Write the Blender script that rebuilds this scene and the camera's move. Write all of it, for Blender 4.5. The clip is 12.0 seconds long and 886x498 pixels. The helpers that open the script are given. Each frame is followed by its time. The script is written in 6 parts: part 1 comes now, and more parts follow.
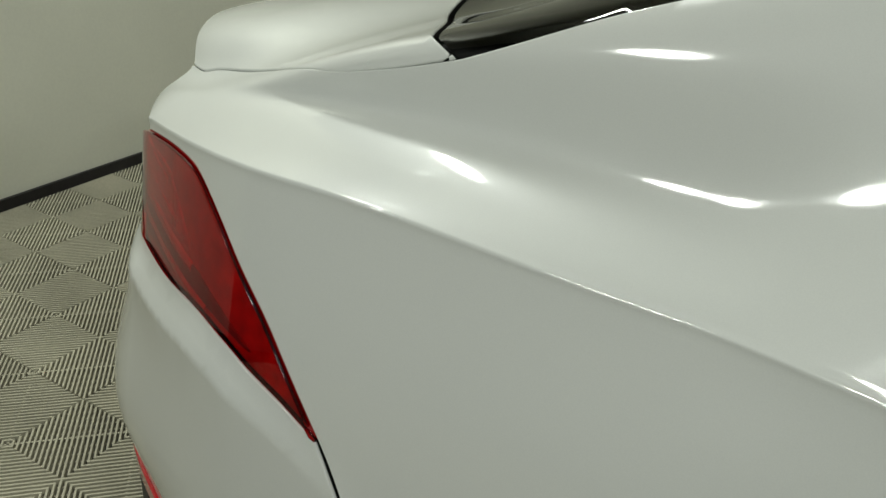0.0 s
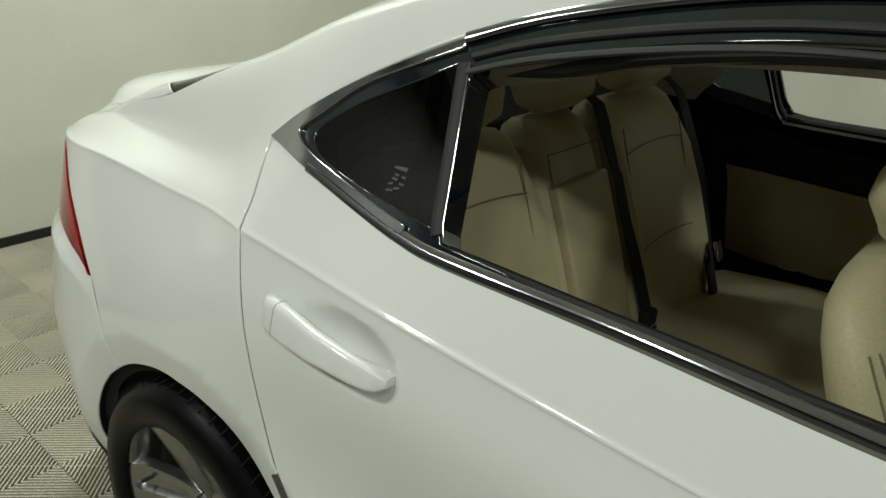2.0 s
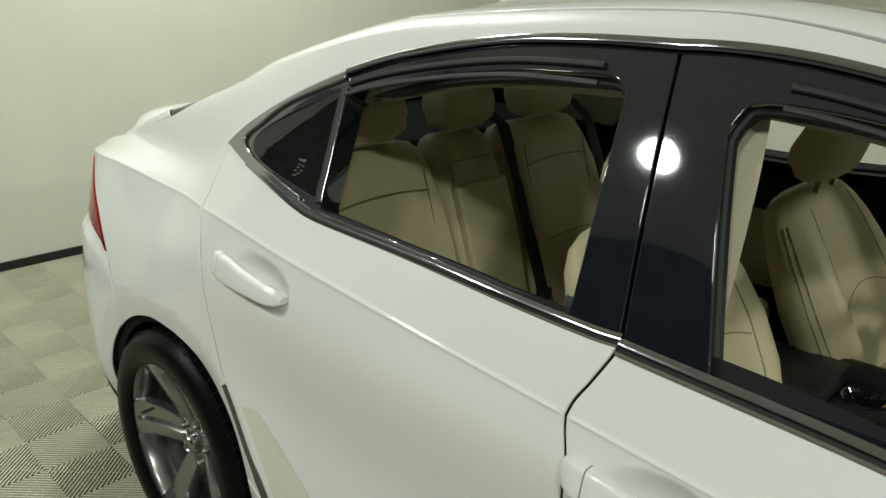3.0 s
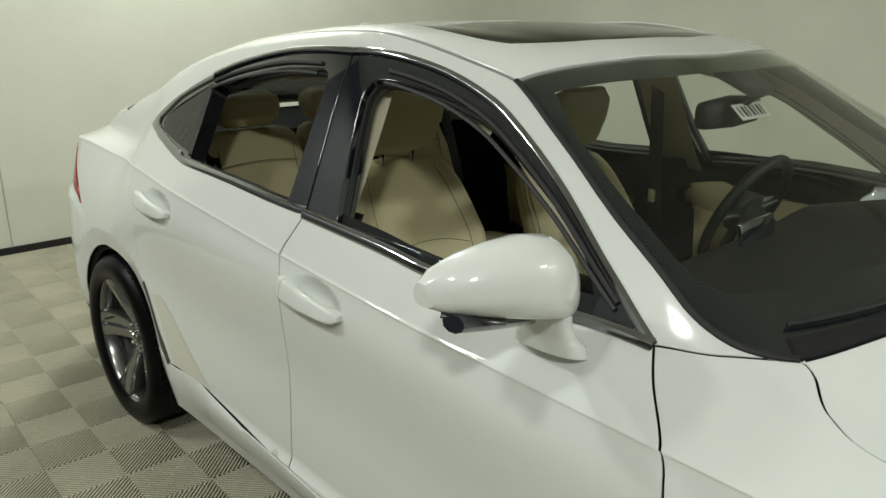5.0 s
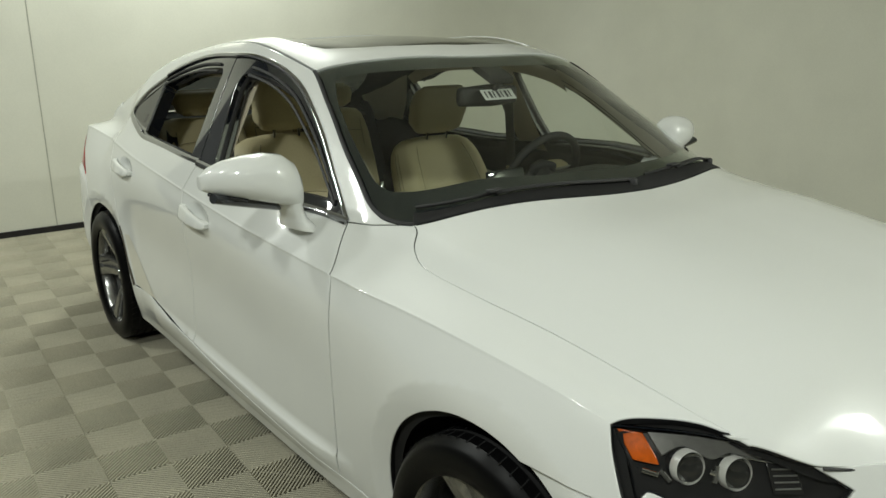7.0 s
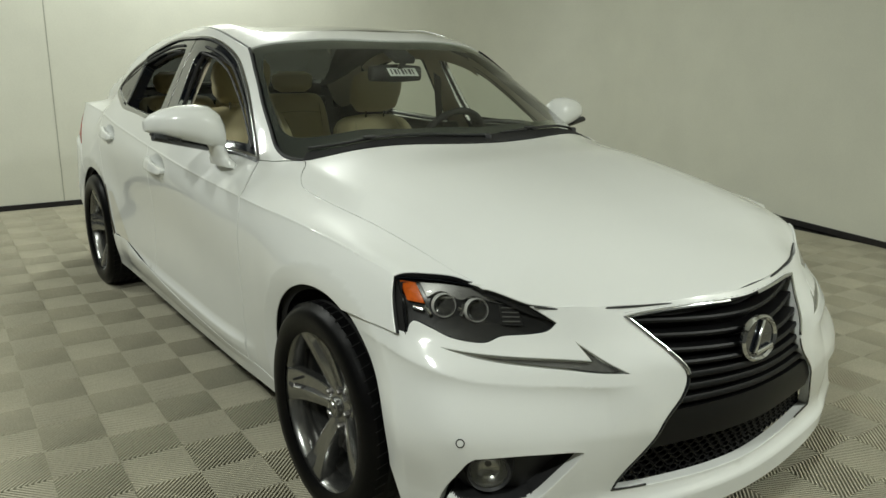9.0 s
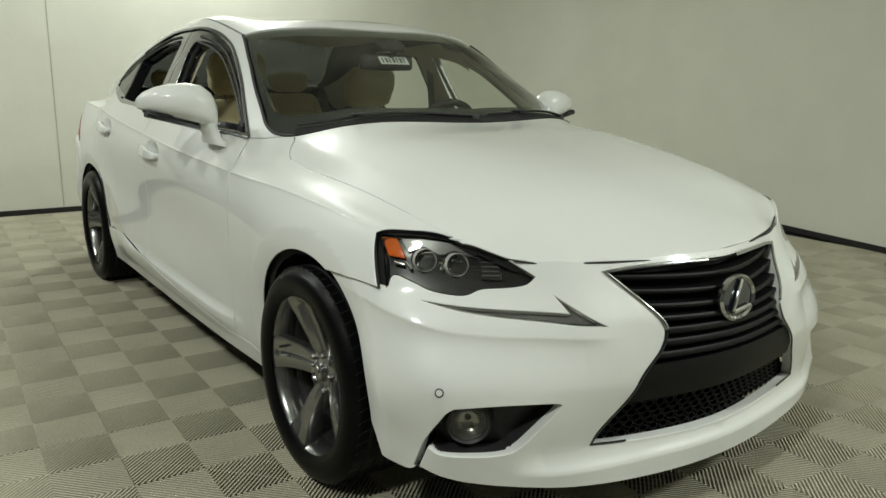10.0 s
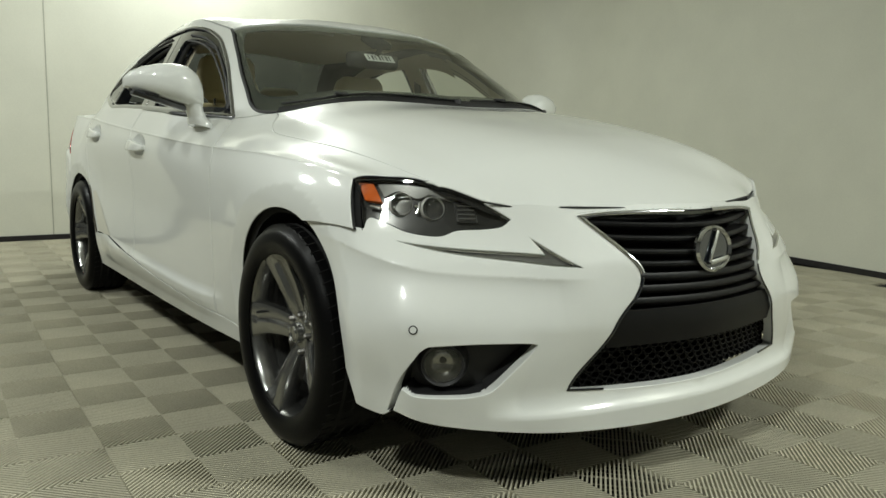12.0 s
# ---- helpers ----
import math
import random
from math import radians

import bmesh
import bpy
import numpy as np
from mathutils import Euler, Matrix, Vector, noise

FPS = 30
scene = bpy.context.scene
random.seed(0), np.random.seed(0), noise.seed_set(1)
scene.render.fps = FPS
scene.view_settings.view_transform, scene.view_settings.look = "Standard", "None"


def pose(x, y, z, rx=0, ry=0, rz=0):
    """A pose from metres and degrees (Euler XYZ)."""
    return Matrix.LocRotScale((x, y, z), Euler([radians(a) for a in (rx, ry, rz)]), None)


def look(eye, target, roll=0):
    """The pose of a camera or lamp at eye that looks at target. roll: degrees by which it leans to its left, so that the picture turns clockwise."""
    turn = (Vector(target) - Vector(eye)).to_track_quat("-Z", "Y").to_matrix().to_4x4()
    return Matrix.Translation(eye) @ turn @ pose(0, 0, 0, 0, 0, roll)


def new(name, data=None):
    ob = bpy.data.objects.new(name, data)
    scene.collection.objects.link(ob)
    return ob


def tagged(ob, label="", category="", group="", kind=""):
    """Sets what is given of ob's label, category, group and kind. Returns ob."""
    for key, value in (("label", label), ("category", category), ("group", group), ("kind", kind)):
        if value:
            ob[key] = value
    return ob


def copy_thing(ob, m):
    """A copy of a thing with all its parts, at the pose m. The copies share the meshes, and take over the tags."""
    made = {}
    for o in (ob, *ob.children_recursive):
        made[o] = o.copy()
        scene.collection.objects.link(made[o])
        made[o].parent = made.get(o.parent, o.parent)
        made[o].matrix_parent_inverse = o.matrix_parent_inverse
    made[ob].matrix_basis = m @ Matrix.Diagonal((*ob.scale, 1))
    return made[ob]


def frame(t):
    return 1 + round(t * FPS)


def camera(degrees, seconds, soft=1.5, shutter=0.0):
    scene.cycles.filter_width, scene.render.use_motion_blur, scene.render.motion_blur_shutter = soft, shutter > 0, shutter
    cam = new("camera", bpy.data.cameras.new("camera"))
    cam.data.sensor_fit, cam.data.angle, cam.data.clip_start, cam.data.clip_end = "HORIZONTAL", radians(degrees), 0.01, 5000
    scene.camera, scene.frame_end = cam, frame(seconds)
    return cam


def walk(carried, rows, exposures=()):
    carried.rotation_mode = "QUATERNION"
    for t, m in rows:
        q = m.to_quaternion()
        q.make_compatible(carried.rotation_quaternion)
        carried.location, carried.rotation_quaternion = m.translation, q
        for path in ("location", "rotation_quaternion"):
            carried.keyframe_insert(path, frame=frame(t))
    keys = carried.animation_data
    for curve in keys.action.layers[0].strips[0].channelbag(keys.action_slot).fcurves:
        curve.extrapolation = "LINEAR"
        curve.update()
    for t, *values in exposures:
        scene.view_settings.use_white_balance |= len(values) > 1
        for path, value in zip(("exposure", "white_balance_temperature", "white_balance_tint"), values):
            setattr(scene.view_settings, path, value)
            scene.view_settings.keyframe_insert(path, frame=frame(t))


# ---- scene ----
from mathutils import geometry

cam = camera(60.0, 12.0)
PATH = [
    (0, (-1.32, -1.305, 1.289), (-2.157, 0.267, 0.379), 3.6),
    (0.5, (-1.092, -1.337, 1.33), (-2.039, 0.192, 0.456), 2.9),
    (1, (-0.838, -1.399, 1.36), (-1.885, 0.086, 0.523), 2.3),
    (1.5, (-0.564, -1.454, 1.388), (-1.689, -0.001, 0.599), 2.3),
    (2, (-0.29, -1.46, 1.412), (-1.478, -0.036, 0.662), 1.8),
    (2.5, (-0.016, -1.529, 1.443), (-1.266, -0.135, 0.74), 1.2),
    (3, (0.258, -1.609, 1.453), (-1.053, -0.246, 0.803), 0.8),
    (3.5, (0.522, -1.631, 1.468), (-0.83, -0.297, 0.84), 0.2),
    (3.7, (0.641, -1.633, 1.474), (-0.721, -0.307, 0.85), -0.0),
    (5.3, (1.501, -1.748, 1.447), (0.051, -0.487, 0.891), -0.1),
    (5.5, (1.629, -1.729, 1.436), (0.156, -0.489, 0.898), -0.2),
    (6, (1.918, -1.763, 1.44), (0.421, -0.547, 0.911), -0.1),
    (6.5, (2.202, -1.789, 1.438), (0.681, -0.602, 0.91), -0.4),
    (7, (2.481, -1.737, 1.426), (0.94, -0.575, 0.901), -0.4),
    (7.2, (2.591, -1.712, 1.432), (1.04, -0.565, 0.905), -0.7),
    (8.8, (3.231, -1.755, 1.331), (1.647, -0.636, 0.84), 0.5),
    (9, (3.268, -1.749, 1.315), (1.688, -0.624, 0.826), 0.7),
    (9.5, (3.329, -1.736, 1.231), (1.741, -0.611, 0.771), 0.8),
    (10, (3.36, -1.746, 1.149), (1.763, -0.617, 0.729), 0.8),
    (10.5, (3.371, -1.752, 1.065), (1.769, -0.614, 0.694), 0.9),
    (11, (3.399, -1.753, 0.982), (1.791, -0.61, 0.654), 0.8),
    (11.5, (3.426, -1.744, 0.903), (1.815, -0.593, 0.616), 1.0),
    (12, (3.435, -1.734, 0.855), (1.822, -0.581, 0.597), 1.1),
]
walk(cam, [(t, look(eye, target, roll)) for t, eye, target, roll in PATH], exposures=[(0, -.66), (.5, -.7), (1, -.54), (1.5, -.36), (2.5, .05), (3.5, .09), (6, -.01), (9, -.02), (12, .03)])

# ---- light ----
world = bpy.data.worlds.new("room_world")
world.use_nodes = True
world.node_tree.nodes["Background"].inputs["Color"].default_value = (.01, .01, .01, 1)
scene.world = world
LAMP_HEIGHT = 3.7
# round lamps under the ceiling: along, across, width, power
# first two placed from their reflections, last four added unseen to brighten
LAMPS = ((-3.3, -3.4, .42, 54), (-1.85, -3.15, .42, 52), (.6, -3.3, .42, 34), (3.2, -3.5, .42, 120), (5.1, 2.1, .6, 165), (-3.2, .7, .42, 88))
for lx, ly, wide, power in LAMPS:
    lamp = bpy.data.lights.new("ceiling_or_fill_light", "AREA")
    lamp.shape = "DISK"
    lamp.size, lamp.energy, lamp.color = wide, power, (.945, 1, .93)
    glow = new("ceiling_or_fill_light", lamp)
    glow.matrix_world = pose(lx, ly, LAMP_HEIGHT - .03)


# ---- materials ----
def material(name, colour, rough=.5, metal=0.0, coat=0.0, grain=0.0, size=200.0, bump=0.0, vary=0.0, sheen=0.0):
    """A surface with two scales of variation: blotches (vary) and grain with relief (grain, bump)."""
    m = bpy.data.materials.new(name)
    m.use_nodes = True
    t = m.node_tree
    b = t.nodes["Principled BSDF"]
    b.inputs["Roughness"].default_value = rough
    b.inputs["Metallic"].default_value = metal
    b.inputs["Coat Weight"].default_value = coat
    b.inputs["Coat Roughness"].default_value = .03
    b.inputs["Sheen Weight"].default_value = sheen
    b.inputs["Base Color"].default_value = (*colour, 1)
    if grain or vary or bump:
        where = t.nodes.new("ShaderNodeTexCoord")
        fine, broad = t.nodes.new("ShaderNodeTexNoise"), t.nodes.new("ShaderNodeTexNoise")
        fine.inputs["Scale"].default_value, fine.inputs["Detail"].default_value = size, 3
        broad.inputs["Scale"].default_value, broad.inputs["Detail"].default_value = 2.5, 5
        for n in (fine, broad):
            t.links.new(where.outputs["Object"], n.inputs["Vector"])
        last = None
        for n, amount in ((fine, grain), (broad, vary)):
            mix = t.nodes.new("ShaderNodeMix")
            mix.data_type, mix.blend_type = "RGBA", "MULTIPLY"
            mix.inputs["Factor"].default_value = 1
            span = t.nodes.new("ShaderNodeMapRange")
            span.inputs["From Min"].default_value, span.inputs["From Max"].default_value = .3, .7
            span.inputs["To Min"].default_value, span.inputs["To Max"].default_value = 1 - amount, 1 + amount * .3
            t.links.new(n.outputs["Fac"], span.inputs["Value"])
            t.links.new(span.outputs["Result"], mix.inputs[7])
            if last is None:
                mix.inputs[6].default_value = (*colour, 1)
            else:
                t.links.new(last, mix.inputs[6])
            last = mix.outputs[2]
        t.links.new(last, b.inputs["Base Color"])
        if bump:
            bm_node = t.nodes.new("ShaderNodeBump")
            bm_node.inputs["Strength"].default_value, bm_node.inputs["Distance"].default_value = bump, .002
            t.links.new(fine.outputs["Fac"], bm_node.inputs["Height"])
            t.links.new(bm_node.outputs["Normal"], b.inputs["Normal"])
    return m


def pane_material(name, tint, ior=1.5, gloss_rough=.0, most=1.0):
    """Thin glass: tinted light through it, and a reflection that grows towards grazing."""
    m = bpy.data.materials.new(name)
    m.use_nodes = True
    t = m.node_tree
    t.nodes.clear()
    out, mix = t.nodes.new("ShaderNodeOutputMaterial"), t.nodes.new("ShaderNodeMixShader")
    clear, gloss, slant = t.nodes.new("ShaderNodeBsdfTransparent"), t.nodes.new("ShaderNodeBsdfGlossy"), t.nodes.new("ShaderNodeLayerWeight")
    steep, fres = t.nodes.new("ShaderNodeMath"), t.nodes.new("ShaderNodeMath")
    clear.inputs["Color"].default_value = (*tint, 1)
    gloss.inputs["Color"].default_value = (most, most, most, 1)
    gloss.inputs["Roughness"].default_value = gloss_rough
    slant.inputs["Blend"].default_value = .5
    steep.operation, fres.operation = "POWER", "MULTIPLY_ADD"
    least = ((ior - 1) / (ior + 1)) ** 2
    steep.inputs[1].default_value, fres.inputs[1].default_value, fres.inputs[2].default_value = 5, 1 - least, least
    t.links.new(slant.outputs["Facing"], steep.inputs[0])
    t.links.new(steep.outputs[0], fres.inputs[0])
    t.links.new(fres.outputs[0], mix.inputs["Fac"])
    t.links.new(clear.outputs["BSDF"], mix.inputs[1])
    t.links.new(gloss.outputs["BSDF"], mix.inputs[2])
    t.links.new(mix.outputs["Shader"], out.inputs["Surface"])
    return m


def flake_paint(name, colour):
    """Pearl paint: a soft base with fine flake relief under a clear coat."""
    m = material(name, colour, .38, 0, 1.0, grain=.03, size=900, vary=.02)
    b = m.node_tree.nodes["Principled BSDF"]
    b.inputs["Coat Roughness"].default_value = .07
    b.inputs["Specular IOR Level"].default_value = .3
    b.inputs["Coat IOR"].default_value = 1.5
    return m


PAINT = flake_paint("pearl_white_paint", (.74, .755, .733))
CHROME = material("chrome", (.56, .57, .58), .10, 1.0, grain=.05, size=60)
# chrome of the window trims, colour lowered to stand for dark reflections
WINDOW_CHROME_DIMMED = material("window_chrome_dimmed", (.34, .345, .36), .10, 1.0, grain=.05, size=60)
GLOSS_BLACK = material("gloss_black", (.010, .012, .017), .05, 0, 1.0, grain=.2, size=40)
PLASTIC = material("black_plastic", (.018, .018, .019), .55, 0, grain=.25, size=500, bump=.15, vary=.15)
DARK = material("dark_liner_and_shade", (.006, .006, .006), .9, grain=.2, size=80)
RUBBER = material("tyre_rubber", (.004, .004, .0043), .33, 0, grain=.3, size=120, bump=.1, vary=.3)
RUBBER.node_tree.nodes["Principled BSDF"].inputs["Specular IOR Level"].default_value = .1
# rubber of the seals, also the painted shade on folded panel edges
SEAL_AND_GAP_SHADE = material("rubber_seal_and_gap_shade", (.008, .008, .0085), .6, grain=.2, size=200)
ALLOY = material("grey_alloy", (.30, .30, .29), .24, .92, .3, grain=.08, size=300, vary=.08)
ALLOY_DARK = material("dark_alloy", (.06, .06, .06), .45, .6, grain=.15, size=120, vary=.1)
STEEL = material("brake_steel", (.25, .24, .23), .4, 1.0, grain=.3, size=60, vary=.2)
LEATHER = material("cream_leather", (.60, .53, .315), .5, 0, grain=.10, size=260, bump=.35, vary=.10, sheen=.1)
HEADLINING = material("cream_headlining", (.60, .54, .40), .9, 0, grain=.15, size=500, bump=.3, vary=.05, sheen=.2)
STITCH = material("leather_seam", (.25, .21, .14), .7, grain=.2, size=300)
TRIM_BLACK = material("black_cabin_trim", (.015, .015, .016), .6, grain=.3, size=400, bump=.3, vary=.1)
CARPET = material("cabin_carpet", (.02, .019, .018), .95, grain=.4, size=600, bump=.6)
BELT = material("seat_belt_webbing", (.012, .012, .013), .7, grain=.3, size=700, bump=.4)
RED_GLASS = pane_material("red_lamp_glass", (.78, .02, .025), 1.5, .01)
RED_LENS = material("red_lens", (.72, .012, .02), .10, 0, 1.0, grain=.35, size=50, vary=.3)
RED_DARK = material("red_lower_reflector", (.20, .008, .012), .3, 0, .6, grain=.4, size=60, vary=.3)
RED_DEEP = material("red_reflector", (.58, .02, .026), .4, 0, .5, grain=.4, size=45, vary=.3)
AMBER = material("amber_reflector", (.66, .12, .01), .15, 0, 1.0, grain=.25, size=90)
LAMP_BOWL = material("lamp_bowl", (.022, .022, .023), .25, .0, grain=.3, size=30, vary=.3)
DRL_GREY = material("running_light_grey", (.17, .17, .165), .35, .3, grain=.2, size=60, vary=.15)
BRIGHT = material("bright_lamp_chrome", (.82, .82, .81), .12, 1.0, grain=.05, size=60)
SATIN = material("satin_chrome", (.62, .62, .61), .3, .2, .5, grain=.1, size=60)
MIRROR = material("mirror_glass", (.8, .8, .8), .02, 1.0)
PAPER = material("white_label", (.78, .79, .76), .6, grain=.04, size=80)
ETCH = material("etched_mark", (.075, .075, .073), .7, grain=.1, size=90)
GRILLE_BLACK = material("grille_black", (.005, .005, .0055), .45, 0, grain=.2, size=300, vary=.15)
GRILLE_BLACK.node_tree.nodes["Principled BSDF"].inputs["Specular IOR Level"].default_value = .2
INK = material("black_ink", (.02, .02, .02), .6)
DUSTY = material("dusty_foam", (.10, .085, .065), .95, grain=.6, size=180, bump=.8, vary=.4)
FILM = material("stone_chip_film", (.66, .645, .56), .4, 0, .8, grain=.03, size=200, vary=.04)
CLEAR = pane_material("clear_lens", (.97, .97, .95), 1.45, .02)
WINDSCREEN = pane_material("windscreen_glass", (.80, .85, .79), 1.5)
SMOKED = pane_material("smoked_glass", (.055, .06, .062), 1.52)
SMOKED_TOP = pane_material("sunroof_glass", (.02, .02, .022), 1.5)
SMOKED_LIGHT = pane_material("rear_glass", (.085, .09, .088), 1.5)
SEAM_PAINT = material("joint_shadow", (.42, .42, .37), .7, grain=.1, size=60)
WALL = material("wall_paint", (.70, .70, .61), .6, 0, grain=.03, size=90, bump=.08, vary=.05)
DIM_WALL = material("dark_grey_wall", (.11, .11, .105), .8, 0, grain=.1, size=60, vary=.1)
GLASS_DARK = material("projector_glass", (.045, .047, .046), .08, 0, 1.0, grain=.3, size=40)
LEATHER_BLACK = material("black_leather", (.02, .02, .021), .5, 0, grain=.2, size=260, bump=.3)
YELLOW = material("yellow_paper", (.75, .6, .05), .7, grain=.1, size=60)
CEILING = material("ceiling_paint", (.84, .84, .80), .8, 0, grain=.05, size=60, vary=.05)
BASE = material("black_baseboard", (.012, .010, .012), .5, grain=.3, size=40, vary=.2)
TILE = material("grey_floor_tile", (.50, .472, .364), .75, 0, grain=.14, size=140, bump=.15, vary=.22)
TILE.node_tree.nodes["Principled BSDF"].inputs["Specular IOR Level"].default_value = .12
# near-black colour that deepens the shade between the ribs of the tiles
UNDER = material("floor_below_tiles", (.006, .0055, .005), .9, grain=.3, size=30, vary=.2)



# ---- body form ----
def pchip(xs, ys):
    """A smooth curve through keys that does not overshoot."""
    xs, ys = np.array(xs, float), np.array(ys, float)
    h, d = np.diff(xs), np.diff(ys) / np.diff(xs)
    m = np.zeros(len(xs))
    m[0], m[-1] = d[0], d[-1]
    for i in range(1, len(xs) - 1):
        if d[i - 1] * d[i] > 0:
            a, b = 2 * h[i] + h[i - 1], h[i] + 2 * h[i - 1]
            m[i] = (a + b) / (a / d[i - 1] + b / d[i])

    def curve(x):
        x = np.clip(np.asarray(x, float), xs[0], xs[-1])
        i = np.clip(np.searchsorted(xs, x) - 1, 0, len(h) - 1)
        t = (x - xs[i]) / h[i]
        return ((1 + 2 * t) * (1 - t) ** 2 * ys[i] + t * (1 - t) ** 2 * h[i] * m[i]
                + t * t * (3 - 2 * t) * ys[i + 1] + t * t * (t - 1) * h[i] * m[i + 1])
    return curve


# the body's cross sections at these stations along the car: half widths and heights of nine lines,
# from the middle of the roof or bonnet (0) by the rail (2), the belt (3) and the crease (4) down to the sill (8)
STATIONS = (-2.38, -2.22, -2.06, -1.75, -1.4, -1.2, -0.85, -0.25, 0.2, 0.6, 0.95, 1.12, 1.35, 1.75, 1.87, 2.0, 2.15)
WIDE = (
    (0, 0, 0, 0, 0, 0, 0, 0, 0, 0, 0, 0, 0, 0, 0, 0, 0),
    (.18, .40, .46, .3, .3, .3, .3, .3, .3, .32, .35, .35, .35, .35, .35, .34, .28),
    (.281, .50, .59, .634, .627, .61, .564, .566, .555, .605, .64, .635, .6, .585, .575, .5, .38),
    (.301, .53, .64, .662, .711, .735, .765, .8, .8, .735, .715, .715, .715, .685, .645, .56, .42),
    (.322, .54, .69, .795, .788, .818, .84, .85, .855, .84, .832, .82, .805, .762, .715, .6, .45),
    (.361, .562, .728, .85, .855, .86, .865, .868, .868, .862, .855, .86, .865, .82, .765, .64, .46),
    (.401, .665, .787, .875, .885, .87, .85, .85, .85, .85, .855, .865, .875, .85, .8, .66, .46),
    (.42, .664, .751, .877, .885, .885, .865, .855, .85, .84, .83, .835, .84, .85, .8, .66, .46),
    (.4, .66, .77, .82, .85, .85, .83, .82, .815, .81, .8, .8, .8, .8, .76, .62, .44),
)
HIGH = (
    (1.02, 1.06, 1.088, 1.138, 1.301, 1.381, 1.441, 1.449, 1.425, 1.255, 1.09, 1.013, .987, .907, .868, .81, .7),
    (1.01, 1.055, 1.080, 1.124, 1.29, 1.354, 1.413, 1.437, 1.408, 1.24, 1.06, 1.003, .971, .89, .848, .755, .66),
    (.971, .998, 1.016, 1.117, 1.216, 1.297, 1.382, 1.423, 1.342, 1.14, .96, .938, .905, .825, .785, .68, .6),
    (.94, .965, 1.006, 1.042, 1.055, 1.105, 1.075, 1.02, .99, .965, .905, .885, .855, .785, .75, .65, .57),
    (.92, .938, .988, 1.016, .992, .987, .96, .915, .885, .858, .843, .837, .822, .764, .705, .62, .54),
    (.78, .8, .8, .82, .85, .86, .84, .82, .79, .76, .74, .725, .7, .66, .63, .56, .5),
    (.6, .6, .6, .62, .66, .66, .62, .6, .58, .56, .56, .56, .56, .52, .5, .45, .42),
    (.4, .4, .4, .42, .45, .42, .35, .33, .32, .31, .32, .33, .33, .35, .34, .32, .3),
    (.27, .25, .25, .25, .2, .2, .19, .18, .175, .175, .175, .18, .18, .2, .2, .2, .2),
)
WIDE_AT = [pchip(STATIONS, row) for row in WIDE]
HIGH_AT = [pchip(STATIONS, row) for row in HIGH]
# how sharply the section breaks at the belt and at the crease
BELT_BREAK = pchip((-2.3, -1.35, -1.2, 0.7, 0.95, 2.2), (0, 0, .7, .7, 0, 0))
SPREAD = .03   # both halves lie this much further from the middle than the section lines say


def spread(w):
    return w + SPREAD * np.clip(w / .5, 0, 1)


CREASE_BREAK = pchip((-2.3, -2.0, 0.9, 1.5, 1.85, 2.2), (.8, 1, 1, .5, 0, 0))


def body(x, v):
    """Half width and height of the body at x, v lines from the middle of the top."""
    x, v = np.broadcast_arrays(np.asarray(x, float), np.asarray(v, float))
    W, H = [f(x) for f in WIDE_AT], [f(x) for f in HIGH_AT]
    out = []
    for C, end in ((W, 1), (H, 0)):
        r = np.zeros(x.shape)
        for i in range(8):
            a, b = C[i], C[i + 1]
            before = C[i - 1] if i else (-C[1] if end else C[1])
            after = C[i + 2] if i < 7 else 2 * b - a
            ma, mb = (b - before) / 2, (after - a) / 2
            for j, m in ((i, "a"), (i + 1, "b")):
                k = BELT_BREAK(x) if j == 3 else CREASE_BREAK(x) if j == 4 else .5 if j == 2 else 0
                if m == "a":
                    ma = ma + (b - a - ma) * k
                else:
                    mb = mb + (b - a - mb) * k
            t = v - i
            here = (v >= i) & ((v <= i + 1) if i == 7 else (v < i + 1))
            r = np.where(here, (1 + 2 * t) * (1 - t) ** 2 * a + t * (1 - t) ** 2 * ma + t * t * (3 - 2 * t) * b + t * t * (t - 1) * mb, r)
        out.append(r)
    return out


def shell(x, v):
    W, H = body(x, v)
    return spread(W), H


FINE = np.linspace(0, 8, 801)


def line_at(x, z=None, w=None):
    """The line v at which the body's side at x has the height z, or its top the half width w."""
    W, H = body(np.full(801, float(x)), FINE)
    if w is None:
        return float(FINE[min(150 + int(np.argmax(H[150:] <= z)), 800)]) if (H[150:] <= z).any() else 8.0
    return float(FINE[int(np.argmax(W >= w))]) if (W >= w).any() else 4.0


# the nose in level rings: height, then seven places (ahead, half width) from the middle round to the wheel arch
NOSE = (
    (.150, (2.20, 0, 2.16, .35, 2.07, .58, 1.94, .75, 1.84, .79, 1.70, .83, 1.45, .84)),
    (.260, (2.21, 0, 2.15, .40, 2.08, .58, 1.96, .75, 1.86, .80, 1.72, .85, 1.45, .86)),
    (.420, (2.22, 0, 2.17, .35, 2.10, .54, 1.98, .75, 1.87, .83, 1.72, .863, 1.45, .872)),
    (.570, (2.22, 0, 2.135, .36, 2.05, .52, 1.93, .71, 1.84, .80, 1.72, .845, 1.45, .868)),
    (.660, (2.18, 0, 2.075, .36, 1.99, .51, 1.88, .67, 1.78, .78, 1.69, .826, 1.45, .862)),
    (.720, (2.14, 0, 2.04, .36, 1.955, .51, 1.86, .65, 1.76, .76, 1.66, .808, 1.45, .84)),
    (.780, (2.09, 0, 2.00, .36, 1.915, .53, 1.83, .65, 1.71, .755, 1.62, .785, 1.45, .80)),
)


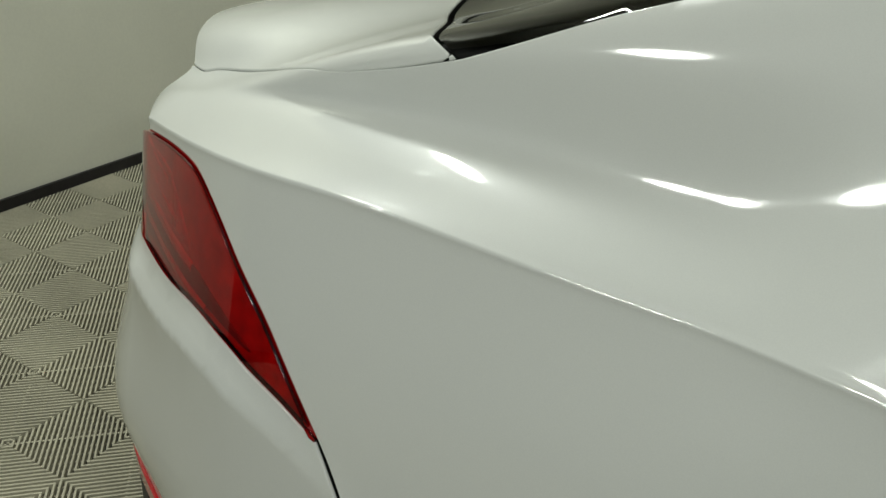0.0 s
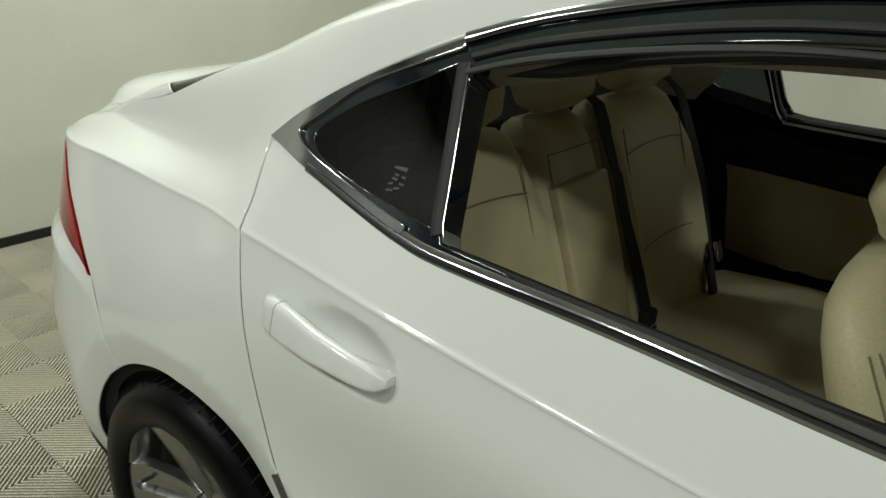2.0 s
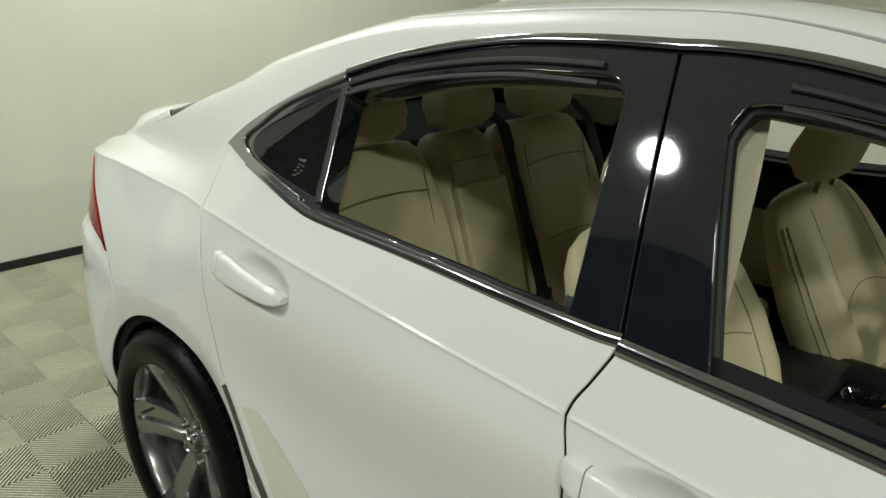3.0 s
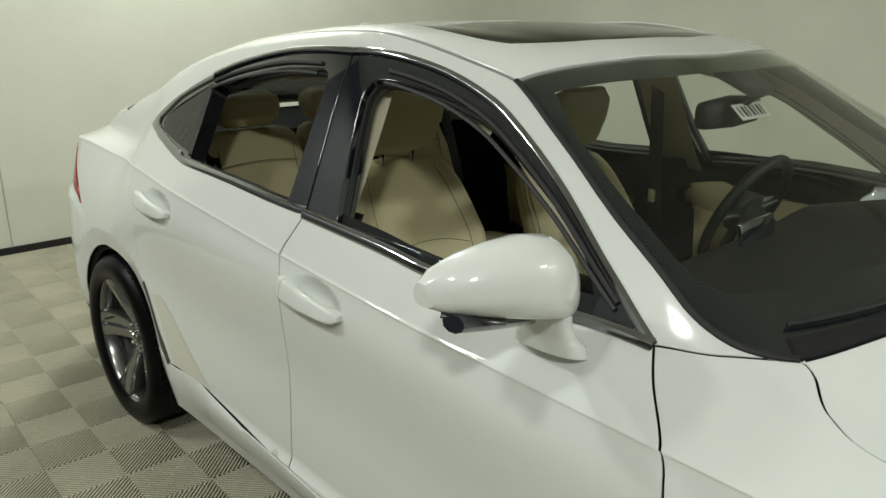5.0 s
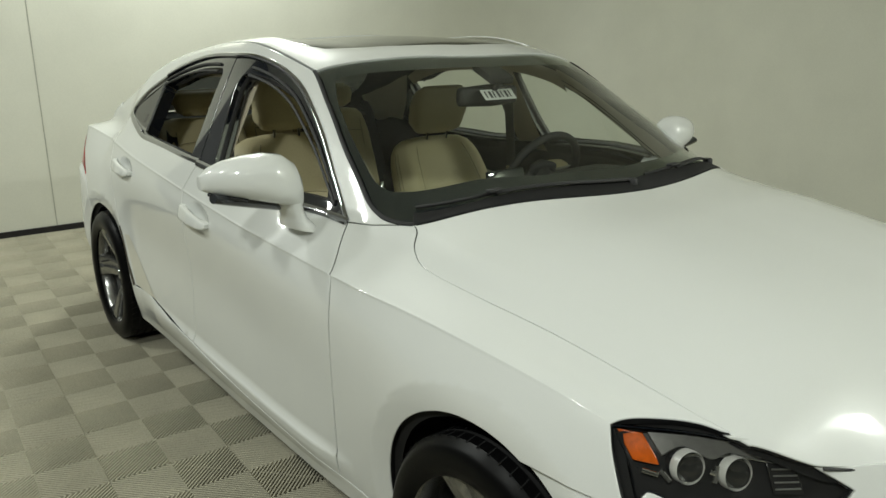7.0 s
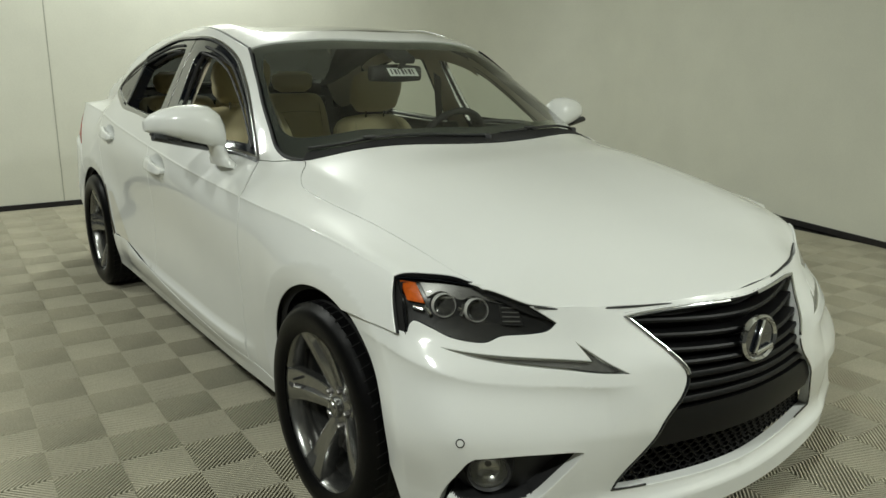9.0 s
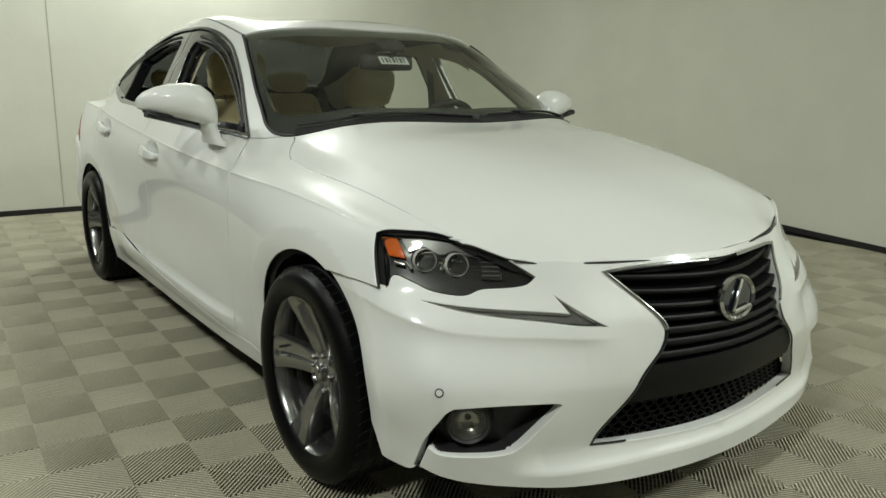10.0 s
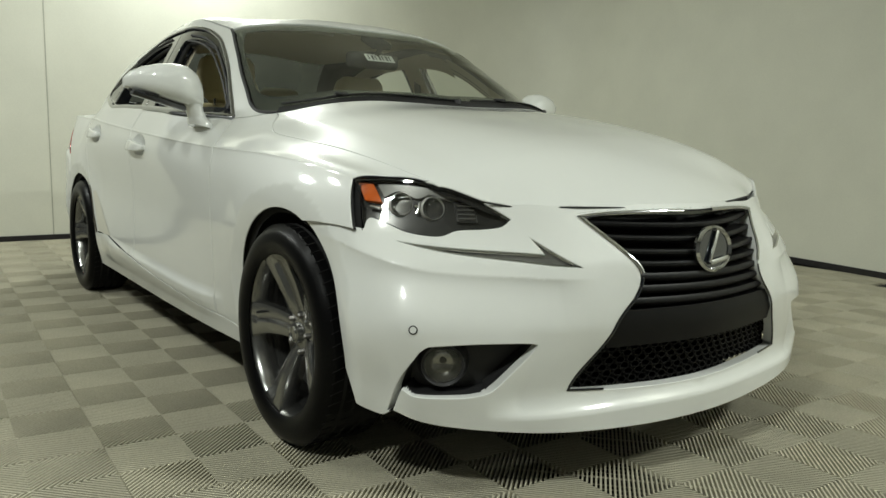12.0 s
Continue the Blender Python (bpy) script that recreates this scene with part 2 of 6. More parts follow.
def catmull(P, s):
    """Points on a smooth curve through the rows of P, at s rows along it."""
    P, s = np.asarray(P, float), np.asarray(s, float)
    n = len(P)
    i = np.clip(s.astype(int), 0, n - 2)
    t = (s - i)[..., None]
    a, b = P[i], P[i + 1]
    before, after = P[np.maximum(i - 1, 0)], P[np.minimum(i + 2, n - 1)]
    return a + .5 * t * (b - before + t * (2 * before - 5 * a + 4 * b - after + t * (3 * (a - b) + after - before)))


NOSE_AT = [[pchip([r[0] for r in NOSE], [r[1][2 * k + c] for r in NOSE]) for c in (0, 1)] for k in range(7)]


def nose(s, z):
    """Place ahead and half width of the nose at s (0 middle to 6 arch) and height z."""
    s, z = np.broadcast_arrays(np.asarray(s, float), np.asarray(z, float))
    P = np.array([[NOSE_AT[k][c](z) for k in range(7)] for c in (0, 1)])
    i = np.clip(s.astype(int), 0, 5)
    t = s - i
    out = []
    for c in (0, 1):
        pick = lambda j: np.take_along_axis(P[c], np.clip(j, 0, 6)[None], 0)[0]
        a, b, after = pick(i), pick(i + 1), pick(i + 2)
        before = np.where(i == 0, pick(np.ones_like(i)) * (-1 if c else 1), pick(i - 1))
        out.append(a + .5 * t * (b - before + t * (2 * before - 5 * a + 4 * b - after + t * (3 * (a - b) + after - before))))
    return out[0], spread(out[1])
# ---- end of form ----


# ---- shapes ----
def part(name, bm, mat, parent=None, label="", smooth=True):
    """Link a bmesh, or (places, faces), as one mesh object under a thing or a part."""
    me = bpy.data.meshes.new(name)
    if isinstance(bm, tuple):
        me.from_pydata([tuple(float(c) for c in p) for p in bm[0]], [], bm[1])
    else:
        bmesh.ops.recalc_face_normals(bm, faces=bm.faces)
        bm.to_mesh(me)
        bm.free()
    if mat:
        me.materials.append(mat)
    if smooth:
        me.polygons.foreach_set("use_smooth", [True] * len(me.polygons))
        me.set_sharp_from_angle(angle=radians(40))
    ob = new(name, me)
    ob.parent = parent
    if label:
        ob["label"] = label
    return ob


def thing(name, label, category, group="", kind="", at=(0, 0, 0)):
    ob = new(name)
    ob.location = at
    return tagged(ob, label, category, group, kind)


def block(size, at=(0, 0, 0), edge=.004, turn=None, segments=2):
    """A box with rounded edges."""
    bm = bmesh.new()
    bmesh.ops.create_cube(bm, size=1)
    bmesh.ops.scale(bm, vec=size, verts=bm.verts)
    if edge:
        bmesh.ops.bevel(bm, geom=list(bm.edges), offset=edge, segments=segments, affect="EDGES", profile=.5)
    if turn is not None:
        bmesh.ops.transform(bm, matrix=turn, verts=bm.verts)
    bmesh.ops.translate(bm, vec=at, verts=bm.verts)
    return bm


def merge(*meshes):
    """One bmesh out of several."""
    whole = bmesh.new()
    for b in meshes:
        me = bpy.data.meshes.new("piece")
        b.to_mesh(me)
        b.free()
        whole.from_mesh(me)
        bpy.data.meshes.remove(me)
    return whole


def lathe(profile, turns=64, axis="y", closed=False):
    """Turn a profile of (radius, along) round an axis."""
    pts, faces, n = [], [], len(profile)
    for i in range(turns):
        a = 2 * math.pi * i / turns
        for r, d in profile:
            c, s = r * math.cos(a), r * math.sin(a)
            pts.append((c, d, s) if axis == "y" else (c, s, d) if axis == "z" else (d, c, s))
    for i in range(turns):
        j = (i + 1) % turns
        for k in range(n if closed else n - 1):
            l = (k + 1) % n
            faces.append((i * n + k, j * n + k, j * n + l, i * n + l))
    bm = bmesh.new()
    vs = [bm.verts.new(p) for p in pts]
    for f in faces:
        bm.faces.new([vs[k] for k in f])
    bmesh.ops.remove_doubles(bm, verts=bm.verts, dist=1e-5)
    return bm


def loft(rings, cap=True):
    """A closed skin over rings of equally many places."""
    bm = bmesh.new()
    rows = [[bm.verts.new(tuple(float(c) for c in p)) for p in ring] for ring in rings]
    n = len(rows[0])
    for a, b in zip(rows, rows[1:]):
        for k in range(n):
            bm.faces.new((a[k], a[(k + 1) % n], b[(k + 1) % n], b[k]))
    if cap:
        bm.faces.new(rows[0])
        bm.faces.new(rows[-1])
    return bm


def ring(centre, across, up, a, b, power=2.6, n=32):
    """A rounded oblong about a centre, half sizes a and b along two directions."""
    c, ax, uz = Vector(centre), Vector(across).normalized(), Vector(up).normalized()
    out = []
    for k in range(n):
        t = 2 * math.pi * k / n
        x, y = math.cos(t), math.sin(t)
        out.append(c + ax * (a * math.copysign(abs(x) ** (2 / power), x)) + uz * (b * math.copysign(abs(y) ** (2 / power), y)))
    return out


def cushion(stops, across, power=3.0, n=36, dome=.55):
    """A padded form lofted through stops of (centre, half width, half depth, depth direction), with domed ends."""
    rings = []
    first, last = stops[0], stops[-1]
    along0 = (Vector(stops[1][0]) - Vector(first[0])).normalized()
    along1 = (Vector(last[0]) - Vector(stops[-2][0])).normalized()
    for f in (.25, .6, .88):
        h = math.sqrt(1 - (1 - f) ** 2)
        rings.append(ring(Vector(first[0]) - along0 * first[2] * dome * (1 - f), across, first[3], first[1] - first[2] * (1 - h), first[2] * max(h, .2), power, n))
    for c, a, b, d in stops:
        rings.append(ring(c, across, d, a, b, power, n))
    for f in (.88, .6, .25):
        h = math.sqrt(1 - (1 - f) ** 2)
        rings.append(ring(Vector(last[0]) + along1 * last[2] * dome * (1 - f), across, last[3], last[1] - last[2] * (1 - h), last[2] * max(h, .2), power, n))
    return loft(rings)


def tube(path, radius, n=8, flat=1.0, closed=False, normals=None):
    """A bar of round or flattened section along places."""
    P = [Vector(p) for p in path]
    rings = []
    for i, p in enumerate(P):
        a = P[(i - 1) % len(P)] if (i or closed) else p
        b = P[(i + 1) % len(P)] if (i < len(P) - 1 or closed) else p
        along = (b - a).normalized()
        up = Vector(normals[i]) if normals is not None else Vector((0, 0, 1)) if abs(along.z) < .9 else Vector((0, 1, 0))
        across = along.cross(up).normalized()
        up = across.cross(along).normalized()
        rings.append([p + across * (radius * math.cos(2 * math.pi * k / n)) + up * (radius * flat * math.sin(2 * math.pi * k / n)) for k in range(n)])
    if closed:
        rings.append(rings[0])
        bm = loft(rings, cap=False)
        bmesh.ops.remove_doubles(bm, verts=bm.verts, dist=1e-6)
        return bm
    return loft(rings)


def ease(points, gap=.012):
    """A dense curve through points; a third value of 1 marks a corner."""
    runs, run = [], []
    for p in points:
        run.append(p[:2])
        if len(p) > 2 and p[2] and len(run) > 1:
            runs.append(run)
            run = [p[:2]]
    if len(run) > 1:
        runs.append(run)
    out = []
    for r in runs:
        P = np.array(r, float)
        for i in range(len(P) - 1):
            n = max(2, int(np.linalg.norm(P[i + 1] - P[i]) / gap) + 1)
            out.extend(catmull(P, i + np.arange(n) / n * .99999))
    out.append(np.array(points[-1][:2], float))
    return np.array(out)


def closed_loop(points, gap=.012):
    """The same, closed: the first point has to be a corner."""
    out = ease(list(points) + [points[0]], gap)
    return out[:-1]


def inside(P, loop):
    x, y = P[:, 0], P[:, 1]
    r = np.zeros(len(P), bool)
    for (x0, y0), (x1, y1) in zip(loop, np.roll(loop, -1, 0)):
        if y0 != y1:
            r ^= ((y0 > y) != (y1 > y)) & (x < (x1 - x0) * (y - y0) / (y1 - y0) + x0)
    return r


def area(loop):
    return .5 * np.sum(loop[:, 0] * np.roll(loop[:, 1], -1) - np.roll(loop[:, 0], -1) * loop[:, 1])


def shrink(loop, d):
    """Move a loop inwards by d."""
    if not d:
        return loop
    t = np.roll(loop, -1, 0) - np.roll(loop, 1, 0)
    t /= np.linalg.norm(t, axis=1)[:, None] + 1e-9
    n = np.stack([-t[:, 1], t[:, 0]], 1) * (1 if area(loop) > 0 else -1)
    return loop + n * d


def normals_of(surf, U):
    e = 6e-4
    a = surf(U[:, 0] + e, U[:, 1]) - surf(U[:, 0] - e, U[:, 1])
    b = surf(U[:, 0], U[:, 1] + e) - surf(U[:, 0], U[:, 1] - e)
    n = np.cross(a, b)
    n /= np.linalg.norm(n, axis=1)[:, None] + 1e-12
    p = surf(U[:, 0], U[:, 1])
    core = np.stack([np.clip(p[:, 0], -1.6, 1.55), p[:, 1] * 0, np.full(len(p), .55)], 1)
    n *= np.where(np.sum(n * (p - core), 1) < 0, -1, 1)[:, None]
    return p, n


def panel(name, surf, loop, mat, parent, label="", holes=(), step=.025, depth=.016, lift=0.0, gap=.0046, lines=(), roll=.0025, backing=False, extra=()):
    """A sheet cut out of a curved form along a loop, with holes, rounded rims and folded edges."""
    loops = [shrink(np.asarray(loop), gap)] + [shrink(np.asarray(h), -gap) for h in holes]
    lo, hi = loops[0].min(0), loops[0].max(0)
    gx = np.arange(math.floor(lo[0] / step) * step, hi[0] + step, step)
    gy = np.arange(math.floor(lo[1] / step) * step, hi[1] + step, step)
    G = np.array([(x, y) for y in gy for x in gx])
    for y in lines:
        G = np.vstack([G[abs(G[:, 1] - y) > .003], [(x, y) for x in gx]])
    if len(extra):
        G = np.vstack([G, np.asarray(extra)])
    keep = inside(G, loops[0])
    for h in loops[1:]:
        keep &= ~inside(G, h)
    G = G[keep]
    edge = np.vstack(loops)
    if len(G):
        far = np.array([np.min((edge[:, 0] - g[0]) ** 2 + (edge[:, 1] - g[1]) ** 2) for g in G])
        G = G[far > (.3 * step) ** 2]
    V = np.vstack([edge, G]) if len(G) else edge
    links, at = [], 0
    for l in loops:
        links += [(at + i, at + (i + 1) % len(l)) for i in range(len(l))]
        at += len(l)
    res = geometry.delaunay_2d_cdt([Vector((float(a), float(b))) for a, b in V], links, [], 0, 1e-6)
    W = np.array([tuple(v) for v in res[0]])
    tris = [tuple(f) for f in res[2]]
    mid = np.array([W[list(f)].mean(0) for f in tris])
    ok = inside(mid, loops[0])
    for h in loops[1:]:
        ok &= ~inside(mid, h)
    tris = [f for f, k in zip(tris, ok) if k]
    p, n = normals_of(surf, W)
    p = p + n * lift
    faces = []
    for f in tris:
        a, b, c = p[f[0]], p[f[1]], p[f[2]]
        faces.append(f if np.dot(np.cross(b - a, c - a), n[f[0]]) > 0 else (f[0], f[2], f[1]))
    count = {}
    for f in faces:
        for i in range(3):
            e = (f[i], f[(i + 1) % 3])
            count[e] = 1
    rim = [e for e in count if (e[1], e[0]) not in count]
    pts, nrm, folded = [*p], [*n], []
    if depth:
        outward = {}
        for a, b in rim:
            d = np.cross(p[b] - p[a], n[a])
            d /= np.linalg.norm(d) + 1e-12
            for k in (a, b):
                outward[k] = outward.get(k, 0) + d
        first = {}
        for k, d in outward.items():
            d = d / (np.linalg.norm(d) + 1e-12)
            first[k] = len(pts)
            pts += [p[k] + d * roll * .7 - n[k] * roll * .4, p[k] + d * roll - n[k] * roll * 1.3, p[k] + d * roll - n[k] * depth]
            nrm += [(n[k] + d) / 1.414, d, d]
        for a, b in rim:
            for i in range(3):
                u, v = (a, b) if i == 0 else (first[a] + i - 1, first[b] + i - 1)
                faces.append((v, u, first[a] + i, first[b] + i))
                if i == 2:
                    folded.append(len(faces) - 1)
    me = bpy.data.meshes.new(name)
    me.from_pydata([tuple(map(float, q)) for q in pts], [], faces)
    me.materials.append(mat)
    me.polygons.foreach_set("use_smooth", [True] * len(me.polygons))
    # folded edges coloured black for the shade inside the panel gaps
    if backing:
        me.materials.append(SEAL_AND_GAP_SHADE)
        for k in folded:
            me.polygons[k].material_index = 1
    me.normals_split_custom_set_from_vertices([tuple(map(float, q)) for q in nrm])
    ob = new(name, me)
    ob.parent = parent
    if label:
        ob["label"] = label
    if backing:
        # dark sheet behind, in place of the shade seen through the gaps
        panel("gap_shade_skin", surf, np.asarray(loop), DARK, ob, "dark sheet behind the panel, standing for the shade in its gaps", [shrink(np.asarray(h), .02) for h in holes], .06, 0, lift - .02, -.018)
    return ob


def on_form(surf, U, lift=0.0):
    p, n = normals_of(surf, np.asarray(U, float))
    return p + n * lift, n


def moulding(name, surf, U, half, mat, parent, label="", lift=.002, flat=.35, closed=False, n=8):
    """A strip of rounded section laid along a line of a form."""
    p, nn = on_form(surf, U, lift)
    return part(name, tube(p, half, n, flat, closed, nn), mat, parent, label)


# ---- the room ----
def flat_wall(name, a, b, height, thick, mat, z0=0.0):
    """A wall between two places of the plan, thick to its right hand."""
    a, b = Vector((*a, 0)), Vector((*b, 0))
    n = (b - a).cross(Vector((0, 0, 1))).normalized() * thick
    q = [a, b, b + n, a + n]
    pts = [(v.x, v.y, z0) for v in q] + [(v.x, v.y, z0 + height) for v in q]
    return part(name, (pts, [(3, 2, 1, 0), (4, 5, 6, 7), (0, 1, 5, 4), (1, 2, 6, 5), (2, 3, 7, 6), (3, 0, 4, 7)]), mat, None, smooth=False)


ROOM_HIGH = 3.95
REAR_X = -4.03            # the wall behind the car
REAR_END = -2.1           # the pale wall ends here, an unseen dark one is added beyond
TURN_AT, LEFT_AT, LEFT_SLOPE = (-2.9, 4.75), (0.15, 4.13), -.24


def cove_path(inset=0.0, n=14):
    """Plan of the rear wall, the rounded corner and the left wall."""
    a, b = Vector((REAR_X + inset, REAR_END)), Vector((REAR_X + inset, 3.4))
    d = Vector((1, LEFT_SLOPE)).normalized()
    nrm = Vector((d.y, -d.x))
    start = Vector(LEFT_AT) + nrm * inset
    e = start + d * (-2.65 - start.x) / d.x
    f = start + d * (6.4 - start.x) / d.x
    corner = Vector((REAR_X + inset, (start + d * (REAR_X + inset - start.x) / d.x).y))
    out = [a, b]
    for k in range(1, n):
        t = k / n
        out.append(b * (1 - t) ** 2 + corner * 2 * t * (1 - t) + e * t * t)
    return out + [e, f]


def sweep_wall(name, path, outer, z0, z1, mat):
    n = len(path)
    pts = [(p.x, p.y, z) for q in (path, outer) for z in (z0, z1) for p in q]
    faces = []
    for i in range(n - 1):
        a, b = i, i + 1
        faces += [(a, b, n + b, n + a), (2 * n + a, 3 * n + a, 3 * n + b, 2 * n + b), (n + a, n + b, 3 * n + b, 3 * n + a), (a, 2 * n + a, 2 * n + b, b)]
    faces += [(0, n, 3 * n, 2 * n), (n - 1, 3 * n - 1, 4 * n - 1, 2 * n - 1)]
    bm = bmesh.new()
    vs = [bm.verts.new(p) for p in pts]
    for f in faces:
        bm.faces.new([vs[k] for k in f])
    return part(name, bm, mat)


wall = sweep_wall("wall_back", cove_path(), cove_path(-.15), 0, ROOM_HIGH, WALL)
tagged(wall, "smooth pale cream wall with a rounded corner", "wall", kind="structure")
skirt = sweep_wall("baseboard", cove_path(.014), cove_path(-.002), 0, .045, BASE)
tagged(skirt, "thin black baseboard along the foot of the wall", "baseboard", kind="structure")
# unseen walls added to close the room, dark for the car's reflections
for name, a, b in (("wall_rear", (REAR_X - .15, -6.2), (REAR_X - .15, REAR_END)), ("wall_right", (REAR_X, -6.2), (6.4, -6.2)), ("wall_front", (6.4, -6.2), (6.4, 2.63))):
    tagged(flat_wall(name, a, b, ROOM_HIGH, .15, DIM_WALL), "plain dark grey wall, unseen, added to close the room and darken reflections", "wall", kind="structure")
EDGE_Y = -4.65            # the pale ceiling ends here, a dark one goes on
top = part("ceiling_1", block((11.5, 6.15 - EDGE_Y, .12), (1.0, (6.15 + EDGE_Y) / 2, ROOM_HIGH + .06), 0), CEILING, smooth=False)
tagged(top, "plain pale ceiling above the car", "ceiling", kind="structure")
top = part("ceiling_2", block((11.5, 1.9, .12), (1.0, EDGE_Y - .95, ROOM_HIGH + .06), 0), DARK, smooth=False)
tagged(top, "dark ceiling beyond the pale one", "ceiling", kind="structure")
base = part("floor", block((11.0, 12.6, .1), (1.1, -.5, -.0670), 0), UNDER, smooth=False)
tagged(base, "near-black floor under ribbed plastic tiles, darkened for the shade in their gaps", "floor", kind="structure")
# upright joints between wall panels
for jy in (-.62,):
    seam = part("trim", block((.004, .006, ROOM_HIGH - .05), (REAR_X + .0015, jy, ROOM_HIGH / 2 + .02), .001), SEAM_PAINT, smooth=False)
    tagged(seam, "fine upright joint in the cream wall", "wall joint", kind="structure")
for jx in (.9, 3.3):
    d = Vector((1, LEFT_SLOPE)).normalized()
    p = Vector(LEFT_AT) + d * (jx - LEFT_AT[0]) / d.x
    seam = part("trim", block((.006, .004, ROOM_HIGH - .05), (p.x, p.y - .001, ROOM_HIGH / 2 + .02), .001, pose(0, 0, 0, 0, 0, math.degrees(math.atan(LEFT_SLOPE)))), SEAM_PAINT, smooth=False)
    tagged(seam, "fine upright joint in the cream wall", "wall joint", kind="structure")

# ceiling lamps, four of them added as fill
def ceiling_or_fill_lamp(x, y, wide):
    lamp = thing("ceiling_or_fill_lamp", "round white ceiling lamp with a glowing disc, unseen; four of six added as fill", "lamp", "lamps on the ceiling", at=(x, y, LAMP_HEIGHT))
    r = wide / 2
    part("housing", lathe([(0, .03), (r - .03, .03), (r + .025, 0), (r + .03, -.012), (r + .012, -.012), (r + .008, 0), (0, 0)], 48, "z"), CEILING, lamp)
    part("rod", lathe([(0, .03), (.012, .03), (.012, ROOM_HIGH - LAMP_HEIGHT + .002), (0, ROOM_HIGH - LAMP_HEIGHT + .002)], 12, "z"), CEILING, lamp)
    return lamp


for lx, ly, wide, power in LAMPS:
    ceiling_or_fill_lamp(lx, ly, wide)


# ---- the car ----
car = thing("car", "pearl white four-door sedan with lowered windows and cream seats", "car", at=(0, .03, 0))
K = .2   # metres of the flat pattern per line of the body


REAR_AXLE, FRONT_AXLE, HUB = -1.4, 1.4, .318
# dishes behind the door handles: middle along, height, half length, half height
DISHES = ((-.955, .902, .108, .050), (-.065, .847, .108, .050))


# where the rear bumper's ledge begins under the lamp
BUMPER_LEDGE = ((-2.3, -2.1, -1.967, -1.883, -1.822, -1.774, -1.726, -1.676, -1.6), (.828, .83, .838, .847, .84, .826, .808, .782, .75))


def rim_fall(d):
    """How far the sheet turns in at a distance d from a wheel arch's edge."""
    q = np.clip(1 - d / .066, 0, 1.15)
    return .017 * q ** 1.1


def side_form(side):
    def surf(u, v):
        W, H = shell(u, v / K)
        for cx, r0 in ((REAR_AXLE, .352), (FRONT_AXLE, .357)):
            r = np.hypot(u - cx, H - .325)
            W = W - rim_fall(r - r0) * (H < .95)
        W = W + .0015 * CREASE_BREAK(u) * np.exp(-((v / K - 4) / .03) ** 2)
        d = np.interp(u, *BUMPER_LEDGE) - H
        out = np.interp(u, (-2.3, -2.06, -1.8, -1.70, -1.62), (.03, .034, .024, .010, 0))
        q = np.clip(d / .04, 0, 1)
        W = W + .62 * out * q * q * (3 - 2 * q) * np.exp(-np.maximum(d - .04, 0) / .09)
        W = W + .012 * np.clip((v / K - 6.8) / .14, 0, 1) ** 2 * np.clip((7.6 - v / K) / .5, 0, 1) * np.clip((.88 - abs(u)) / .2, 0, 1)
        if side > 0:
            H = H + np.interp(u, (-1.35, -1.2, -.5, .3, 1.0, 1.35), (0, -.075, -.07, .005, .010, .012)) * np.clip((H - .6) / .2, 0, 1) * np.clip((1.36 - H) / .25, 0, 1)
        for cx, cz, a, b in DISHES:
            q = ((u - cx) / a) ** 2 + ((H - cz + .10 * (u - cx)) / b) ** 2
            W = W - .021 * np.clip(1 - q, 0, 1) ** 1.35
        return np.stack([u + 0 * W, side * W, H], -1)
    return surf


def top_form(u, v):
    W, H = shell(u, abs(v) / K)
    H = H + (v > 0) * .012 * np.clip((u - 1.0) / .35, 0, 1) * np.clip(abs(v) / K, 0, 1)
    return np.stack([u + 0 * W, np.sign(v) * W, H], -1)


# height of the fold across the bumper below the headlamps
NOSE_CREASE = ((0, 1.075, 2.35, 2.95, 3.775, 4.9, 6), (.54, .545, .553, .563, .585, .62, .64))


def nose_form(u, v):
    X, W = nose(abs(u) / K, v)
    s = abs(u) / K
    d = np.maximum(np.interp(s, *NOSE_CREASE) - v, 0)
    fall = .010 * d / .05 * np.exp(1 - d / .05) * np.clip((s - .95) / .5, 0, 1) * np.clip((5.4 - s) / .6, 0, 1)
    ahead = np.interp(s, (0, 2, 3, 4, 6), (1, .8, .65, .4, .1))
    lip = np.clip((v - .212) / .028, 0, 1) * np.clip((.42 - v) / .15, 0, 1) * np.clip((2.2 - s) / .5, 0, 1)
    X = X - .022 * lip
    X = X + (u > 0) * .03 * np.exp(-((s - 2.6) / 1.1) ** 2)
    X, W = X - fall * ahead, W - fall * np.sqrt(1 - ahead ** 2)
    W = W - rim_fall(np.hypot(X - FRONT_AXLE, v - .325) - .357) * (abs(u) / K > 4)
    return np.stack([X, np.sign(u) * W, v + 0 * X], -1)


def sz(x, z, corner=0):
    """A point of the side's pattern by its place along the car and its height."""
    return (x, K * line_at(x, z=z), corner)


def sw(x, w, corner=0):
    """A point of the top's pattern by its place along the car and its half width."""
    return (x, K * line_at(x, w=w), corner)


def arc(cx, cz, r, a0, a1, n=18, drop=1.0):
    """Points of a wheel arch."""
    return [sz(cx + r * math.cos(radians(a)), cz + r * drop * math.sin(radians(a))) for a in np.linspace(a0, a1, n)]


def mark(points):
    """Points whose first and last are corners."""
    points = [tuple(p[:2]) + (0,) for p in points]
    points[0], points[-1] = points[0][:2] + (1,), points[-1][:2] + (1,)
    return points


